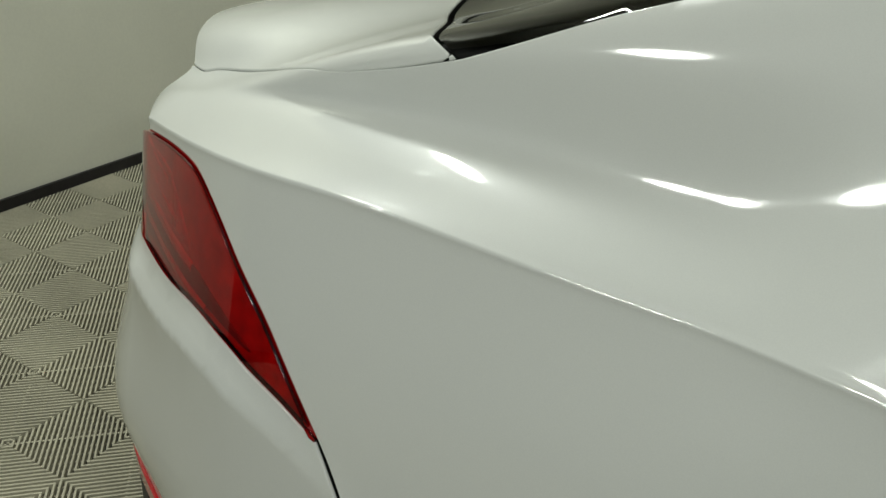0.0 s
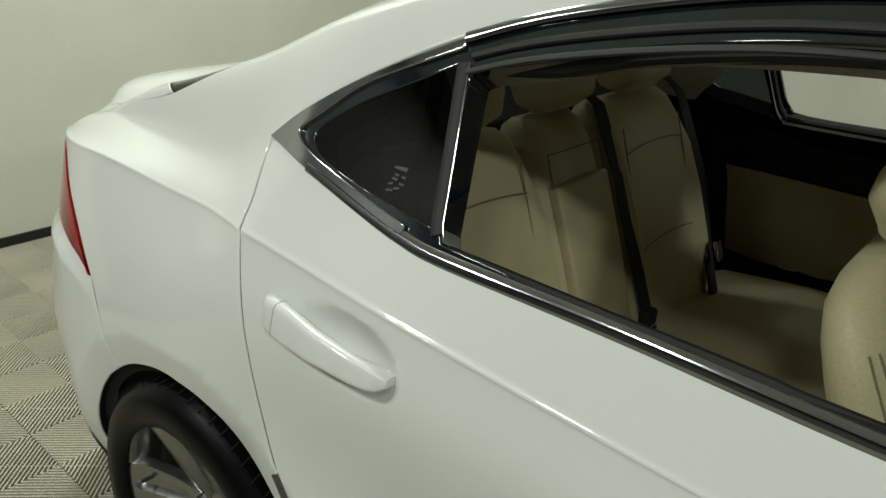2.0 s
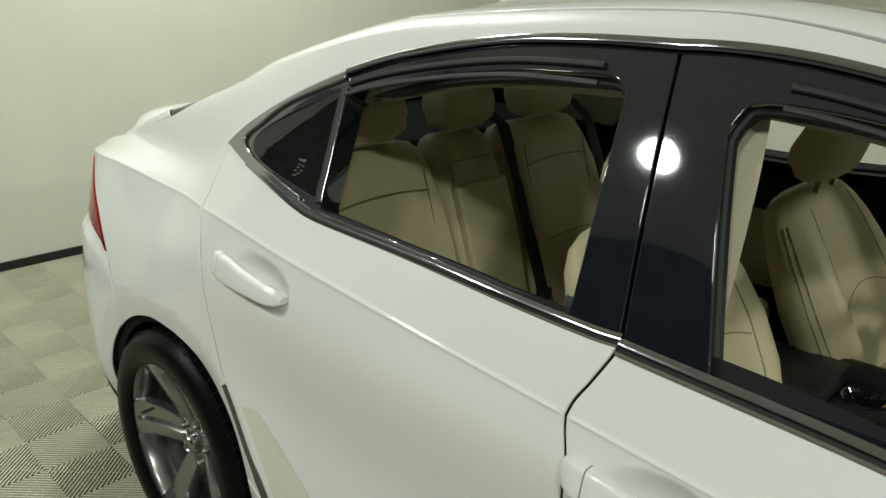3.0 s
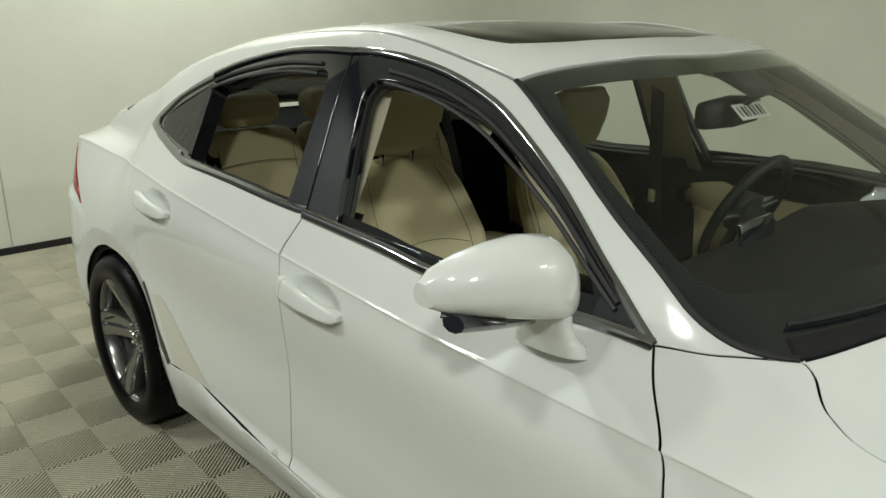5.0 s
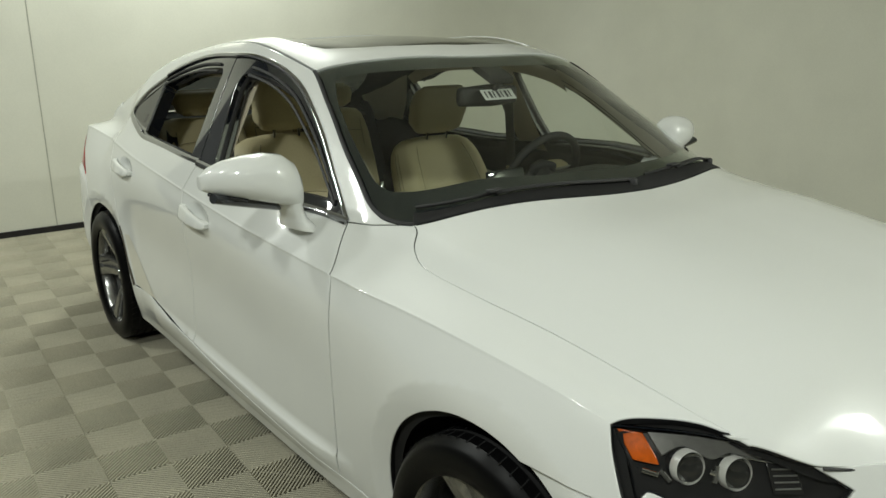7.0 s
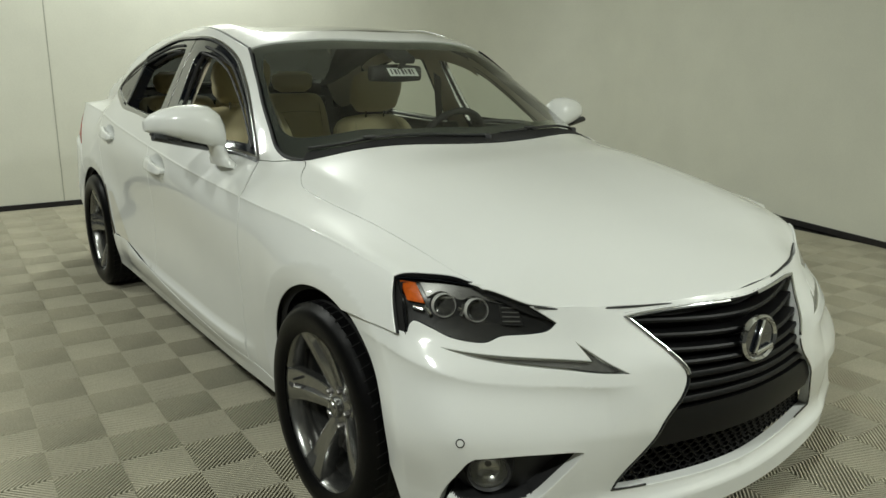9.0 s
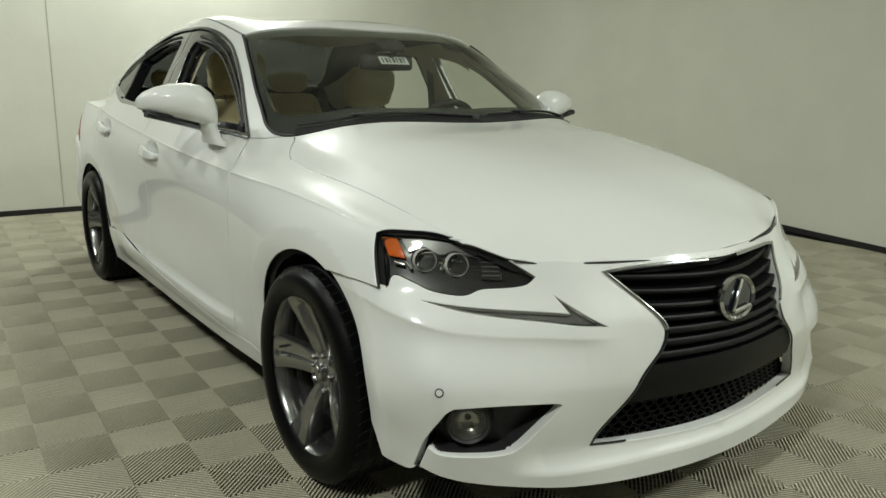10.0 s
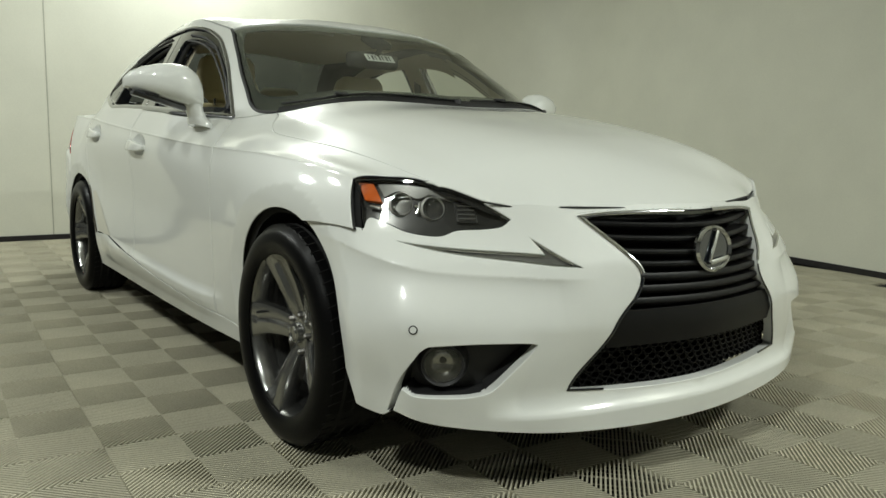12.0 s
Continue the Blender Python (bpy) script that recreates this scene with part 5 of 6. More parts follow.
# wheel housings and underside
for cx in (REAR_AXLE, FRONT_AXLE):
    for side in (-1, 1):
        rows_p, faces = [], []
        for i, a in enumerate(np.linspace(-14, 194, 27)):
            for y in (.50, .845):
                rows_p.append((cx + .366 * math.cos(radians(a)), side * y, .325 + .366 * math.sin(radians(a))))
        faces = [(2 * i, 2 * i + 1, 2 * i + 3, 2 * i + 2) for i in range(26)] + [tuple(2 * i for i in range(27))]
        part("wheel_housing", (rows_p, faces), DARK, car, "black wheel housing")
part("underbody", merge(block((1.95, 1.50, .03), (0, 0, .19), .004), block((.50, 1.1, .03), (1.40, 0, .20), .004), block((.30, 1.2, .03), (1.86, 0, .225), .004), block((.5, 1.0, .03), (-1.4, 0, .24), .004), block((.46, 1.2, .03), (-1.98, 0, .26), .004)), DARK, car, "dark underbody", smooth=False)
part("rear_valance", block((.03, .7, .5), (-2.25, 0, .5), .01), DARK, car, smooth=False)

# ---- cabin ----
part("cabin_floor", block((2.3, 1.4, .04), (-.2, 0, .30), .005), CARPET, car, "black carpet", smooth=False)
part("bulkhead", block((.04, 1.4, .75), (.93, 0, .55), .01), TRIM_BLACK, car, smooth=False)
panel("headlining", top_form, mirror_loop([sw(-1.0, 0), sw(-.99, .25), sw(-.97, .40)], [sw(-.97, .40), sw(-.8, .50), sw(-.4, .545), sw(0, .54), sw(.24, .515)], [sw(.24, .515), sw(.33, .3), sw(.36, 0)]), HEADLINING, car, "cream cloth headlining", lift=-.035, depth=0, gap=0, step=.05)
A = Vector((0, 1, 0))


def seam_line(pts, parent):
    part("seam", tube(pts, .0016, 5), STITCH, parent)


def headrest(c, wide, tall, thick, tilt, parent, taper=1.0):
    up = Vector((-math.sin(radians(tilt)), 0, math.cos(radians(tilt))))
    d = Vector((math.cos(radians(tilt)), 0, math.sin(radians(tilt))))
    c = Vector(c)
    stops = []
    for f in np.linspace(-1, 1, 9):
        e = (1 - abs(f) ** 3.2) ** .5
        stops.append((c + up * tall * .46 * f, wide * (.385 + .115 * e) - wide * .03 * (f < 0), thick * (.22 + .28 * e) * float(np.interp(f, (-1, -.6, 1), (1, 1, taper))), d))
    bm = cushion(stops, A, 3.4, 40, .35)
    return part("headrest", bm, LEATHER, parent)


def front_seat(y, tilt=26):
    seat = new("front_seat")
    seat.parent = car
    tagged(seat, "cream leather front seat with a headrest")
    low = Vector((-.245, y, .63) if y < 0 else (-.185, y, .57))
    up = Vector((-math.sin(radians(tilt)), 0, math.cos(radians(tilt))))
    d = Vector((math.cos(radians(tilt)), 0, math.sin(radians(tilt))))
    at = lambda h, o=0: low + up * h + d * o
    shape = ((-.05, .20, .062, .012), (.02, .235, .070, .030), (.10, .258, .074, .036), (.20, .268, .074, .034), (.29, .258, .070, .026), (.36, .248, .064, .016), (.41, .232, .057, .006), (.445, .205, .048, 0), (.465, .165, .034, 0), (.474, .11, .018, 0))

    def skin(h, q):
        """A place on the seat's front, q from one side to the other."""
        a, b, bol = (np.interp(h, [r[0] for r in shape], [r[k] for r in shape]) for k in (1, 2, 3))
        out = b * (1 - abs(q) ** 3.5) ** .6 + bol * math.exp(-((abs(q) - .76) / .15) ** 2) - .35 * bol * math.exp(-(q / .45) ** 2)
        return at(h, out) + A * (a * q)
    rings = []
    for h in [r[0] for r in shape]:
        a, b = (np.interp(h, [r[0] for r in shape], [r[k] for r in shape]) for k in (1, 2))
        front = [skin(h, q) for q in np.sin(np.linspace(-math.pi / 2, math.pi / 2, 33))]
        rear = [at(h, -b * (1 - abs(q) ** 4) ** .5) + A * (a * q) for q in np.sin(np.linspace(math.pi / 2, -math.pi / 2, 17))[1:-1]]
        rings.append(front + rear)
    part("backrest", loft(rings), LEATHER, seat)
    for sy in (-1, 1):
        seam_line([skin(h, sy * (.60 - .25 * max(0, h - .25))) + d * .0005 for h in np.linspace(-.02, .42, 16)], seat)
        for e in (.93, .965):
            seam_line([skin(h, sy * e) + d * .0005 for h in np.linspace(0, .40, 14)], seat)
    seam_line([skin(.17 + .035 * (1 - (q / .6) ** 2), q) for q in np.linspace(-.58, .58, 13)], seat)
    part("cushion", cushion([(Vector((-.16, y, .52)), .22, .075, Vector((0, 0, 1))), (Vector((.05, y, .53)), .25, .08, Vector((0, 0, 1))), (Vector((.28, y, .56)), .24, .065, Vector((0, 0, 1)))], A, 3.4, 40, .8), LEATHER, seat)
    for sy in (-1, 1):
        part("headrest_post", tube([at(.43, .03) + A * sy * .055, at(.52, .09) + A * sy * .055], .006, 8), CHROME, seat)
    headrest(at(.565, .115), .285, .225, .135, -22, seat, .6)
    part("seat_base", block((.46, .44, .16), (.04, y, .40), .02), TRIM_BLACK, seat)
    return seat


front_seat(-.385)
front_seat(.33)
# rear bench
bench = new("rear_bench")
bench.parent = car
tagged(bench, "cream leather rear bench with three headrests")
tilt = 17
up = Vector((-math.sin(radians(tilt)), 0, math.cos(radians(tilt))))
d = Vector((math.cos(radians(tilt)), 0, math.sin(radians(tilt))))
BENCH = -1.03
for y, hw in ((-.465, .225), (-.125, .128), (.225, .225)):
    low = Vector((BENCH, y, .56))
    at = lambda h, o=0: low + up * h + d * o
    # back with a rounded top, a raised middle and bolsters in one skin
    rings = []
    for h, a, b in ((-.06, .96, .075), (.0, 1.0, .088), (.12, 1.0, .092), (.26, 1.0, .09), (.38, .98, .085), (.46, .95, .076), (.505, .90, .062), (.53, .80, .042), (.54, .62, .02)):
        ring_out = []
        for q in np.sin(np.linspace(-math.pi / 2, math.pi / 2, 29)):
            bolster = .030 * math.exp(-((abs(q) - .80) / .13) ** 2) * (abs(y + .125) > .05) * np.interp(h, (0, .1, .35, .48), (.4, 1, 1, .1))
            ring_out.append(at(h, b * (1 - abs(q) ** 5) ** .5 + bolster - .012 * math.exp(-(q / .5) ** 2)) + A * (hw * a * q))
        ring_out += [at(h, -b * .8 * (1 - abs(q) ** 4) ** .5) + A * (hw * a * q) for q in np.sin(np.linspace(math.pi / 2, -math.pi / 2, 15))[1:-1]]
        rings.append(ring_out)
    part("backrest", loft(rings), LEATHER, bench)
    if abs(y + .125) > .05:
        for h in (.17, .40):
            seam_line([at(h + .012 * (1 - q * q), .084 + .004 * q * q) + A * (hw * .66 * q) for q in np.linspace(-1, 1, 9)], bench)
        for sy in (-1, 1):
            seam_line([at(h, .086) + A * (hw * .64 * sy) for h in np.linspace(0, .46, 9)], bench)
    headrest(at(.598, .062), .25 if abs(y + .125) > .05 else .215, .115, .12, 10, bench)
part("cushion", cushion([(Vector((-.98, 0, .47)), .66, .085, Vector((0, 0, 1))), (Vector((-.75, 0, .485)), .67, .085, Vector((0, 0, 1))), (Vector((-.56, 0, .50)), .65, .07, Vector((0, 0, 1)))], A, 6, 48, .7), LEATHER, bench)
# armrest outline in the middle back
low = Vector((BENCH, -.125, .56))
at = lambda h, o=0: low + up * h + d * o
part("folding_armrest", cushion([(at(.03, .082), .098, .018, d), (at(.2, .084), .1, .02, d), (at(.385, .08), .1, .018, d)], A, 6, 40, .5), LEATHER, bench, "cream folding armrest in the middle back")
box = [(.385, -.1), (.455, -.1), (.455, .1), (.385, .1), (.385, -.1)]
for (h0, y0), (h1, y1) in zip(box, box[1:]):
    seam_line([at(h0 + (h1 - h0) * q, .0835) + A * (y0 + (y1 - y0) * q) for q in np.linspace(0, 1, 5)], bench)
# parcel shelf
part("parcel_shelf", block((.67, 1.1, .03), (-1.585, 0, 1.035), .01), TRIM_BLACK, car, "black parcel shelf", smooth=False)
part("boot_wall", block((.04, 1.36, .62), (-1.32, 0, .68), .01, pose(0, 0, 0, 0, -22)), TRIM_BLACK, car, smooth=False)


def strap(pts, parent, wide=.024, name="seat_belt", facing=(1, 0, .4)):
    P = [Vector(p) for p in pts]
    f = Vector(facing).normalized()
    q = []
    for i, p in enumerate(P):
        along = (P[min(i + 1, len(P) - 1)] - P[max(i - 1, 0)]).normalized()
        across_v = along.cross(f).normalized()
        q.append([p + across_v * wide, p - across_v * wide, p - across_v * wide - f * .002, p + across_v * wide - f * .002])
    return part(name, loft(q), BELT, parent, "black seat belt")


strap([(-1.2, .05, 1.115), (-1.13, .045, 1.08), (-1.05, .03, .93), (-.985, .02, .76), (-.93, .01, .63)], car)
strap([(-1.2, .47, 1.11), (-1.12, .455, 1.06), (-1.02, .43, .86), (-.96, .41, .66), (-.92, .39, .56)], car, .026)
strap([(-1.17, -.60, 1.08), (-1.08, -.63, 1.0), (-.95, -.68, .72)], car)
part("belt_buckle", block((.012, .030, .055), (-.935, .41, .675), .004, pose(0, 0, 0, 0, -18)), CHROME, car, "bright belt tongue")
part("belt_anchor", merge(block((.03, .045, .04), (-.93, .01, .63), .008), block((.006, .016, .045), (-.912, .012, .59), .002)), TRIM_BLACK, car)
# door cards and pillars
for side in (-1, 1):
    F = side_form(side)
    for nm, x0, x1 in (("rear_door_card", -1.15, -.33), ("front_door_card", -.20, .80)):
        zt = lambda x: float(np.interp(x, (-1.2, -.2, .8), (1.03, 1.0, .94)))
        loop = joined([sz(x0, zt(x0)), sz((x0 + x1) / 2, zt((x0 + x1) / 2)), sz(x1, zt(x1))], [sz(x1, zt(x1)), sz(x1, .40)], [sz(x1, .40), sz(x0, .42)], [sz(x0, .42), sz(x0, zt(x0))])
        card = panel(nm, F, loop, TRIM_BLACK, car, "black and cream door lining", lift=-.075, depth=0, gap=0, step=.06)
        a, b = x0 + .06, x1 - .06
        loop = joined([sz(a, .90), sz((a + b) / 2, .87), sz(b, .82)], [sz(b, .82), sz(b - .05, .55)], [sz(b - .05, .55), sz(a + .05, .55)], [sz(a + .05, .55), sz(a, .90)])
        panel("cream_insert", F, loop, LEATHER, card, "cream leather insert", lift=-.088, depth=-.012, gap=0, step=.06)
    pill = joined([sz(-.29, 1.36), sz(-.135, 1.34)], [sz(-.135, 1.34), sz(-.115, 1.2), sz(-.085, .96)], [sz(-.085, .96), sz(-.25, .96)], [sz(-.25, .96), sz(-.29, 1.36)])
    panel("pillar_lining", F, pill, HEADLINING, car, "cream pillar lining", lift=-.062, depth=0, gap=0, step=.05)
    lowp = joined([sz(-.36, 1.06), sz(-.12, 1.06)], [sz(-.12, 1.06), sz(-.12, .42)], [sz(-.12, .42), sz(-.36, .42)], [sz(-.36, .42), sz(-.36, 1.06)])
    panel("pillar_foot", F, lowp, TRIM_BLACK, car, "black lower pillar lining", lift=-.105, depth=0, gap=0, step=.05)
    cp = joined([sz(-.97, 1.30), sz(-1.2, 1.25), sz(-1.5, 1.14)], [sz(-1.5, 1.14), sz(-1.5, 1.02)], [sz(-1.5, 1.02), sz(-1.22, 1.09)], [sz(-1.22, 1.09), sz(-.97, 1.30)])
    panel("rear_pillar_lining", F, cp, HEADLINING, car, "cream rear pillar lining", lift=-.06, depth=0, gap=0, step=.05)
    ap = joined([sz(.20, 1.33), sz(.45, 1.20), sz(.80, 1.0)], [sz(.80, 1.0), sz(.72, .96)], [sz(.72, .96), sz(.45, 1.12), sz(.18, 1.30)], [sz(.18, 1.30), sz(.20, 1.33)])
    panel("front_pillar_lining", F, ap, HEADLINING, car, "cream front pillar lining", lift=-.05, depth=0, gap=-.01, step=.05)
    roofr = joined([sz(.2, 1.355), sz(-.2, 1.385), sz(-.7, 1.355), sz(-.98, 1.29)], [sz(-.98, 1.29), sz(-.95, 1.255)], [sz(-.95, 1.255), sz(-.7, 1.31), sz(-.2, 1.325), sz(.1, 1.29), sz(.2, 1.25)], [sz(.2, 1.25), sz(.2, 1.355)])
    panel("rail_lining", F, roofr, HEADLINING, car, "cream roof rail lining", lift=-.056, depth=0, gap=0, step=.05)
    # rubber weather strip inside the openings
    for lp in (REAR_OPEN, FRONT_OPEN):
        moulding("weather_strip", F, shrink(lp, -.004), .010, SEAL_AND_GAP_SHADE, car, "black rubber weather strip", lift=-.030, flat=1.0, closed=True)
    bx = -.30 if side < 0 else -.21
    strap([(bx, side * .64, 1.24), (bx, side * .66, 1.0), (bx + .01, side * .67, .72)], car, .024, facing=(.2, -side, 0))
    part("belt_tongue", block((.030, .010, .05), (bx + .005, side * .65, .83), .004), CHROME, car, "bright belt tongue")
# dashboard
dash = new("dashboard")
dash.parent = car
tagged(dash, "black dashboard with a hooded instrument panel")
rows_d = []
for y in np.linspace(-.69, .69, 25):
    hood = .030 * math.exp(-((y - .385) / .17) ** 2)
    near = .44 + .05 * (abs(y) / .69) ** 2
    cut = [(.92, .90), (.90, .955), (.75, .957 + hood * .6), (near + .09, .945 + hood), (near + .01, .925 + hood), (near - .02, .89), (near + .02, .78), (near + .08, .66), (near + .20, .52), (.90, .48)]
    rows_d.append([Vector((x, y, z)) for x, z in cut])
part("top_pad", loft(rows_d), TRIM_BLACK, dash)
for y in (-.22, .0, .22):
    part("air_vent", block((.02, .10, .045), (.455, y, .85), .006), GLOSS_BLACK, dash)
part("screen", block((.015, .17, .075), (.505, .0, .955), .006, pose(0, 0, 0, 0, -14)), GLOSS_BLACK, dash, "dark display")
wheel_s = new("steering_wheel")
wheel_s.parent = car
tagged(wheel_s, "black leather steering wheel with three spokes")
wheel_s.matrix_local = pose(.285, .385, .90, 0, 24, 0)
part("wheel_rim", lathe([(.182 + .016 * math.cos(t), .016 * math.sin(t)) for t in np.linspace(0, 2 * math.pi, 14, endpoint=False)], 56, "x", True), TRIM_BLACK, wheel_s)
part("airbag_pad", cushion([(Vector((-.01, -.055, 0)), .02, .05, Vector((0, 0, 1))), (Vector((-.02, 0, 0)), .028, .06, Vector((0, 0, 1))), (Vector((-.01, .055, 0)), .02, .05, Vector((0, 0, 1)))], Vector((1, 0, 0)), 3, 24), TRIM_BLACK, wheel_s)
for y, z in ((-.175, .02), (.175, .02), (0, -.175)):
    part("wheel_spoke", tube([(-.005, y * .3, z * .3), (0, y, z)], .016, 8, .5), ALLOY if z > 0 else TRIM_BLACK, wheel_s)
part("column", tube([(0, 0, 0), (.25, 0, -.05)], .045, 16), TRIM_BLACK, wheel_s)
# centre console with cup holders
console = new("centre_console")
console.parent = car
tagged(console, "black centre console with two cup holders")
part("box", merge(block((.30, .21, .34), (-.30, 0, .47), .03), block((.62, .22, .22), (.27, 0, .46), .03), block((.03, .21, .07), (.087, 0, .605), .012)), TRIM_BLACK, console)
part("arm_rest", merge(block((.30, .20, .05), (-.29, 0, .652), .02), block((.34, .065, .06), (-.02, .112, .642), .024)), LEATHER_BLACK, console, "padded black arm rest")
tray, flat_faces = [], []
for x in (-.089, .015):
    at0 = len(tray)
    for k in range(32):
        t = 2 * math.pi * k / 32
        cx, cy = math.cos(t), math.sin(t)
        m = max(abs(cx) / .052, abs(cy) / .085)
        tray += [(x + .046 * cx, .005 + .046 * cy, .642), (x + cx / m, .005 + cy / m, .640)]
    flat_faces += [(at0 + 2 * k, at0 + 2 * k + 1, at0 + 2 * ((k + 1) % 32) + 1, at0 + 2 * ((k + 1) % 32)) for k in range(32)]
part("cup_tray", (tray, flat_faces), TRIM_BLACK, console, smooth=False)
for x in (-.089, .015):
    part("cup_holder", lathe([(.037, -.004), (.043, .004), (.047, .004), (.048, -.002), (.040, -.012), (.037, -.065), (0, -.065)], 32, "z"), GLOSS_BLACK, console).location = (x, .005, .643)
part("gear_lever", merge(block((.05, .05, .09), (.22, 0, .68), .02)), TRIM_BLACK, console)
part("paper_slip", block((.03, .004, .03), (-.036, .0, .64), .001, pose(0, 0, 0, 20, 30, 10)), YELLOW, console, "scrap of yellow paper")
# rear-view mirror
rv = new("rear_view_mirror")
rv.parent = car
tagged(rv, "black rear-view mirror on the windscreen")
part("mirror_shell", cushion([(Vector((.40, -.115, 1.238)), .022, .032, Vector((0, 0, 1))), (Vector((.405, 0, 1.240)), .026, .038, Vector((0, 0, 1))), (Vector((.40, .115, 1.238)), .022, .032, Vector((0, 0, 1)))], Vector((1, 0, 0)), 3, 28), TRIM_BLACK, rv)
part("stalk", tube([(.42, 0, 1.25), (.47, 0, 1.285), (.44, 0, 1.31)], .014, 10), TRIM_BLACK, rv)
part("sensor_box", block((.12, .10, .03), (.43, 0, 1.315), .01, pose(0, 0, 0, 0, 24)), TRIM_BLACK, rv)
for side in (-1, 1):
    part("sun_visor", block((.13, .36, .014), (.20, side * .30, 1.362), .005, pose(0, 0, 0, 0, 10)), HEADLINING, car, "cream sun visor")
# tail between the lamps: boot face and the middle of the bumper
def tail_sheet(rows, wide, bow, n=14):
    """A bowed sheet across the tail, two centimetres thick; rows of (x, z) at its middle."""
    pts, faces, m = [], [], len(rows)
    for inner in (0, .02):
        pts += [(x + inner + bow * (2 * k / n - 1) ** 2, wide * (2 * k / n - 1), z) for x, z in rows for k in range(n + 1)]
    w, half = n + 1, m * (n + 1)
    for r in range(m - 1):
        for k in range(n):
            a = r * w + k
            faces += [(a, a + w, a + w + 1, a + 1), (half + a, half + a + 1, half + a + w + 1, half + a + w)]
    edge = [k for k in range(n)] + [r * w + n for r in range(m - 1)] + [(m - 1) * w + k for k in range(n, 0, -1)] + [r * w for r in range(m - 1, 0, -1)]
    faces += [(a, b, half + b, half + a) for a, b in zip(edge, edge[1:] + edge[:1])]
    return pts, faces


part("boot_face", tail_sheet([(-2.255, .985), (-2.25, .94), (-2.245, .88), (-2.25, .82), (-2.275, .77)], .47, .06), PAINT, car, "pearl white face of the boot lid")
part("bumper_middle", tail_sheet([(-2.315, .775), (-2.36, .75), (-2.385, .68), (-2.39, .55), (-2.385, .40), (-2.35, .26)], .43, .012), PAINT, car, "pearl white middle of the rear bumper")
# etched marks on the quarter glass, as bars
F = side_form(-1)
marks = new("glass_marks")
marks.parent = car
for i, (x, z, wx, wz) in enumerate(((-.990, 1.128, .024, .004), (-.985, 1.119, .008, .0025), (-.972, 1.117, .008, .003), (-.987, 1.113, .010, .0025), (-.972, 1.110, .009, .003), (-.990, 1.107, .008, .0025), (-.978, 1.103, .010, .0025), (-.990, 1.099, .012, .0022))):
    U = [sz(x, z)[:2], sz(x + wx, z)[:2], sz(x + wx, z - wz)[:2], sz(x, z - wz)[:2]]
    q, _ = on_form(F, U, -.0045)
    part("mark_bar", (list(q), [(0, 1, 2, 3)]), ETCH, marks, smooth=False)


# ---- ribbed floor tiles ----
SQUARE = .2032
PITCH = SQUARE * math.sqrt(2) / 24


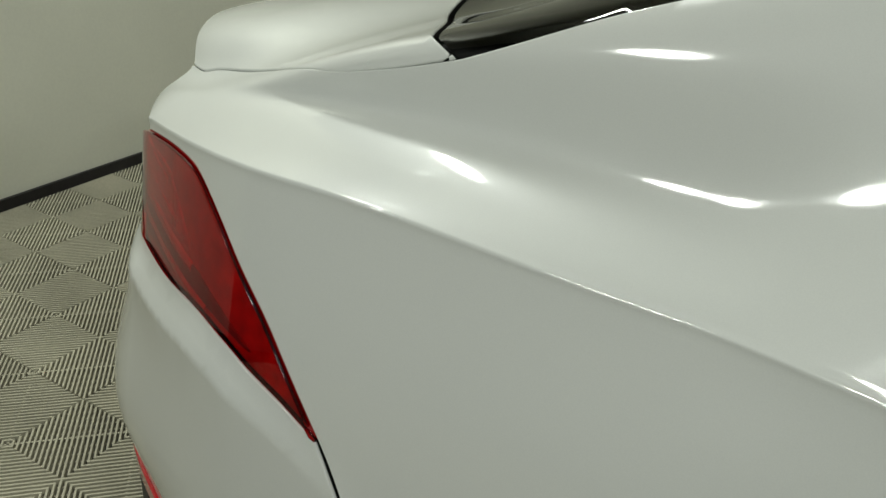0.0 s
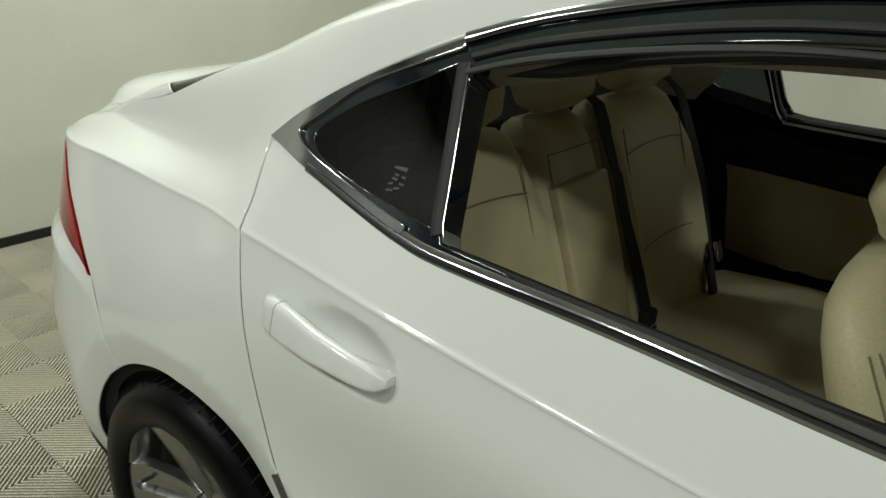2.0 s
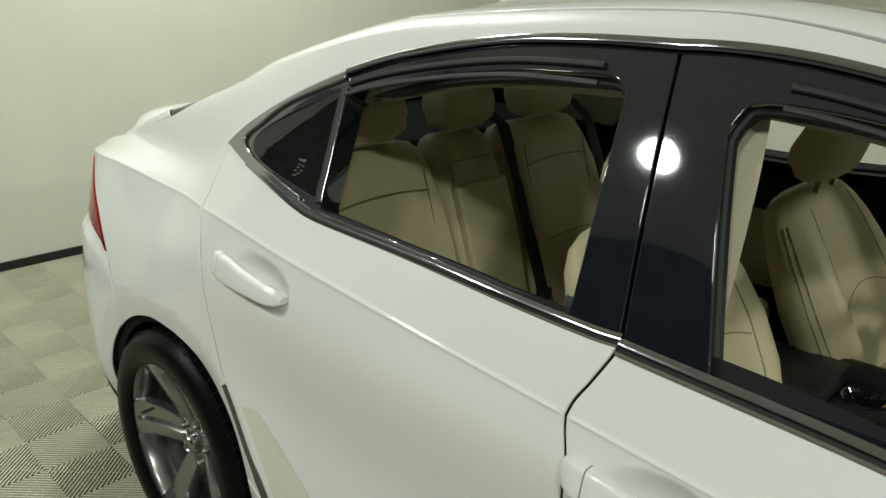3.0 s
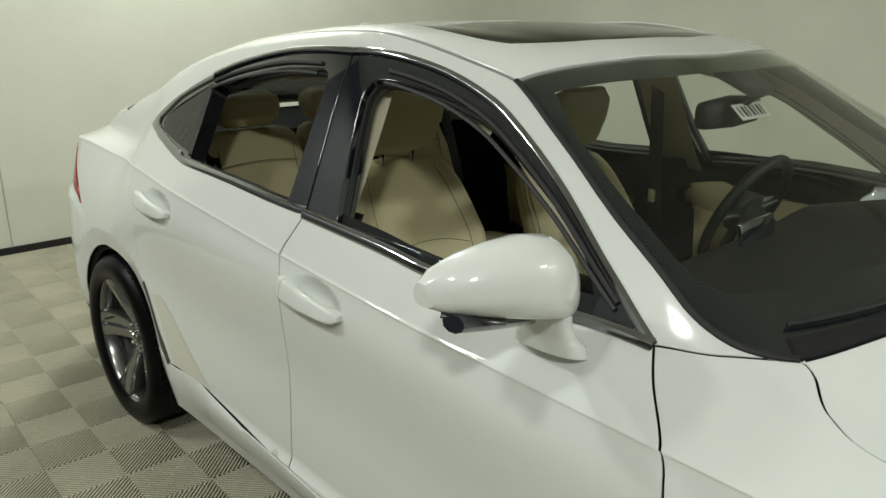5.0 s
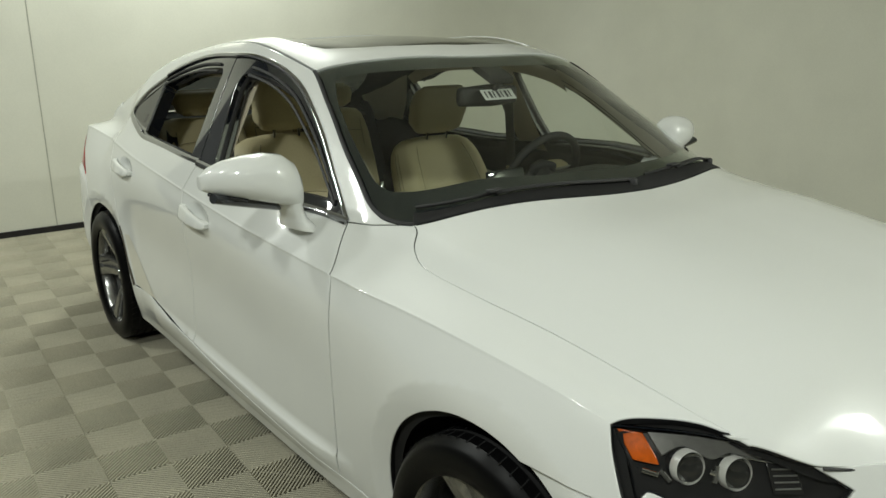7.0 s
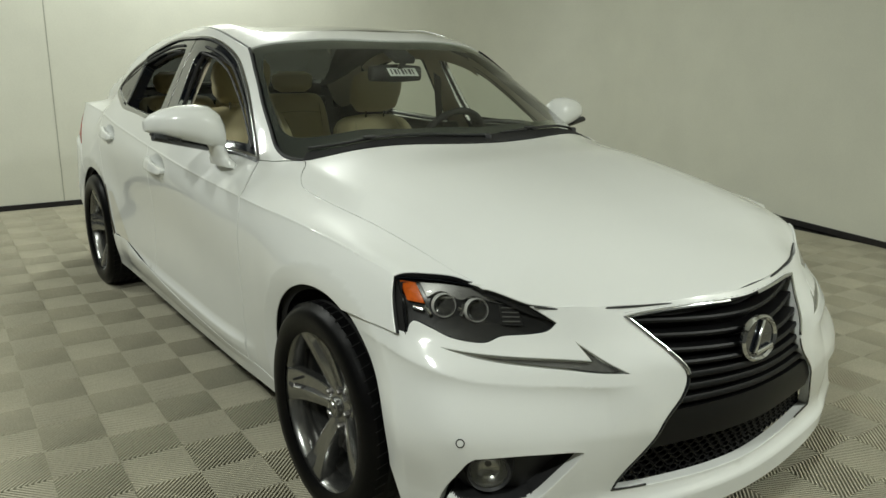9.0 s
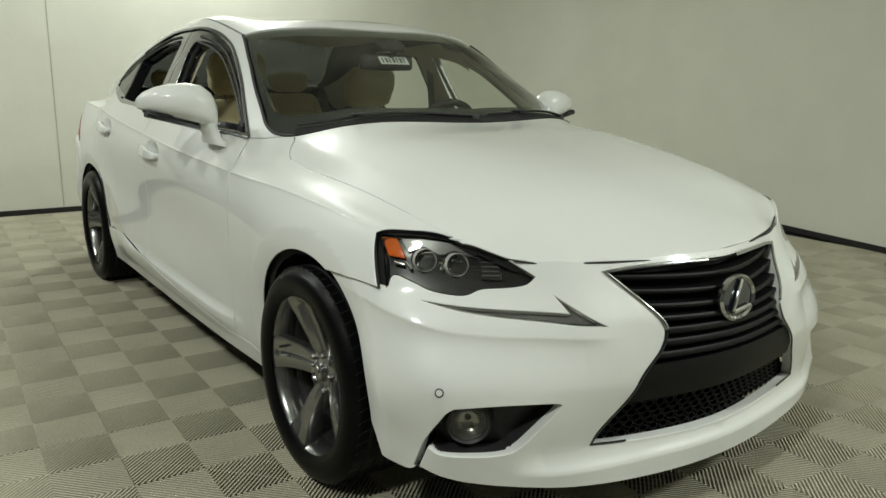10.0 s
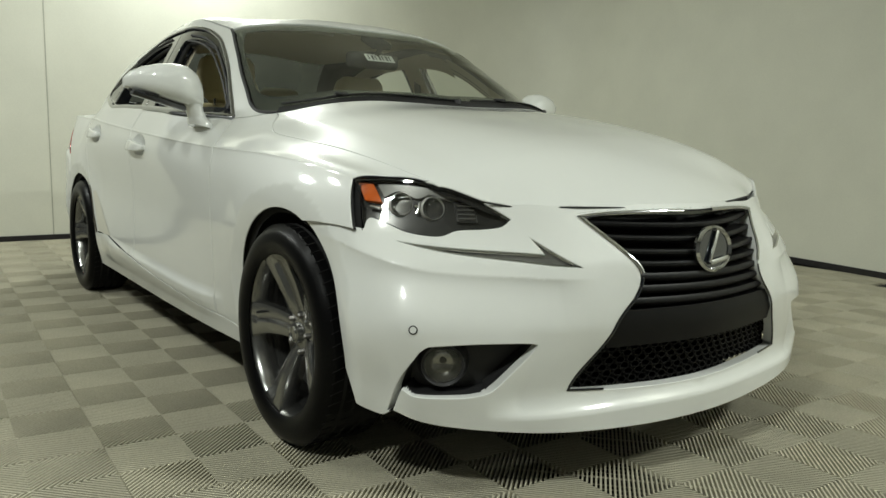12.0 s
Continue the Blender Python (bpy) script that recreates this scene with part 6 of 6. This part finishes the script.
def tile_mesh():
    """One tile of four squares whose ribs run diagonally, turning at each square."""
    pts, faces = [], []

    def prism(poly, low):
        n, at = len(poly), len(pts)
        for p in poly:
            pts.append((p[0], p[1], 0.0))
        for p in low:
            pts.append((p[0], p[1], -.0165))
        faces.append(tuple(at + k for k in range(n)))
        for k in range(n):
            faces.append((at + k, at + n + k, at + n + (k + 1) % n, at + (k + 1) % n))

    def clip(poly, lo, hi):
        for axis, val, sign in ((0, lo[0], 1), (0, hi[0], -1), (1, lo[1], 1), (1, hi[1], -1)):
            out = []
            for i in range(len(poly)):
                a, b = poly[i], poly[(i + 1) % len(poly)]
                fa, fb = sign * (a[axis] - val), sign * (b[axis] - val)
                if fa >= 0:
                    out.append(a)
                if fa * fb < 0:
                    t = fa / (fa - fb)
                    out.append(tuple(a[k] + t * (b[k] - a[k]) for k in (0, 1)))
            poly = out
            if not poly:
                return poly
        return poly
    m = .0012
    for i in (0, 1):
        for j in (0, 1):
            lo = ((i - 1) * SQUARE + (m if i == 0 else 0), (j - 1) * SQUARE + (m if j == 0 else 0))
            hi = (i * SQUARE - (m if i else 0), j * SQUARE - (m if j else 0))
            cx, cy = (i - .5) * SQUARE, (j - .5) * SQUARE
            along = np.array((1, 1 if (i + j) % 2 == 0 else -1)) / math.sqrt(2)
            acr = np.array((-along[1], along[0]))
            for k in range(-12, 13):
                mid = np.array((cx, cy)) + acr * PITCH * k
                poly, low = (clip([tuple(mid + along * a + acr * b) for a, b in ((-.2, -h), (.2, -h), (.2, h), (-.2, h))], lo, hi) for h in (PITCH * .2, PITCH * .215))
                if len(poly) >= 3:
                    prism(poly, low if len(low) == len(poly) else poly)
    # cross ties between the ribs, the middle one nearly flush
    for i in (0, 1):
        for j in (0, 1):
            lo = ((i - 1) * SQUARE + .001, (j - 1) * SQUARE + .001)
            hi = (i * SQUARE - .001, j * SQUARE - .001)
            mid = np.array(((i - .5) * SQUARE, (j - .5) * SQUARE))
            along = np.array((1, 1 if (i + j) % 2 == 0 else -1)) / math.sqrt(2)
            acr = np.array((-along[1], along[0]))
            for k in range(-5, 6):
                c, h = mid + along * .026 * k, .0018 if k else .0026
                poly = clip([tuple(c + along * a + acr * b) for a, b in ((-h, -.2), (h, -.2), (h, .2), (-h, .2))], lo, hi)
                if len(poly) >= 3:
                    at = len(pts)
                    pts.extend((p[0], p[1], -.0125 if k else -.004) for p in poly)
                    faces.append(tuple(range(at, at + len(poly))))
    return pts, faces


TP, TF = tile_mesh()
tile_data = bpy.data.meshes.new("floor_tile")
tile_data.from_pydata(TP, [], TF)
tile_data.materials.append(TILE)
TILE_AT, TILE_TURN = (2.256, .093), -1.8
near_tiles, far_cells = [], []
c, s = math.cos(radians(TILE_TURN)), math.sin(radians(TILE_TURN))
for i in range(-16, 11):
    for j in range(-16, 12):
        u, v = i * 2 * SQUARE, j * 2 * SQUARE
        x, y = TILE_AT[0] + u * c - v * s, TILE_AT[1] + u * s + v * c
        if not (-3.9 < x < 6.2 and -6.0 < y < 4.7) or y > 4.0 - .24 * x + (0 if x > -2.6 else -(x + 2.6) ** 2 * .35):
            continue
        near = (-3.9 < x < 3.6 and -2.2 < y < .2) or (1.2 < x < 3.4 and .2 <= y < 1.8)
        (near_tiles if near else far_cells).append((x, y))
for x, y in near_tiles[:300]:
    t = new("tile", tile_data)
    t.location = (x, y, 0)
    t.rotation_euler = (0, 0, radians(TILE_TURN))
    t.parent = base
far_cells += near_tiles[300:]
BP, BF = np.array(TP), TF
allp, allf = [], []
turn = np.array(((c, -s), (s, c)))
flat2 = BP[:, :2] @ turn.T
for x, y in far_cells:
    at = len(allp)
    allp += [(px + x, py + y, pz) for (px, py), pz in zip(flat2, BP[:, 2])]
    allf += [tuple(k + at for k in f) for f in BF]
rest = bpy.data.meshes.new("outer_tiles")
rest.from_pydata(allp, [], allf)
rest.materials.append(TILE)
far_tiles = new("outer_tiles", rest)
far_tiles.parent = base
far_tiles["kind"] = "stuff"
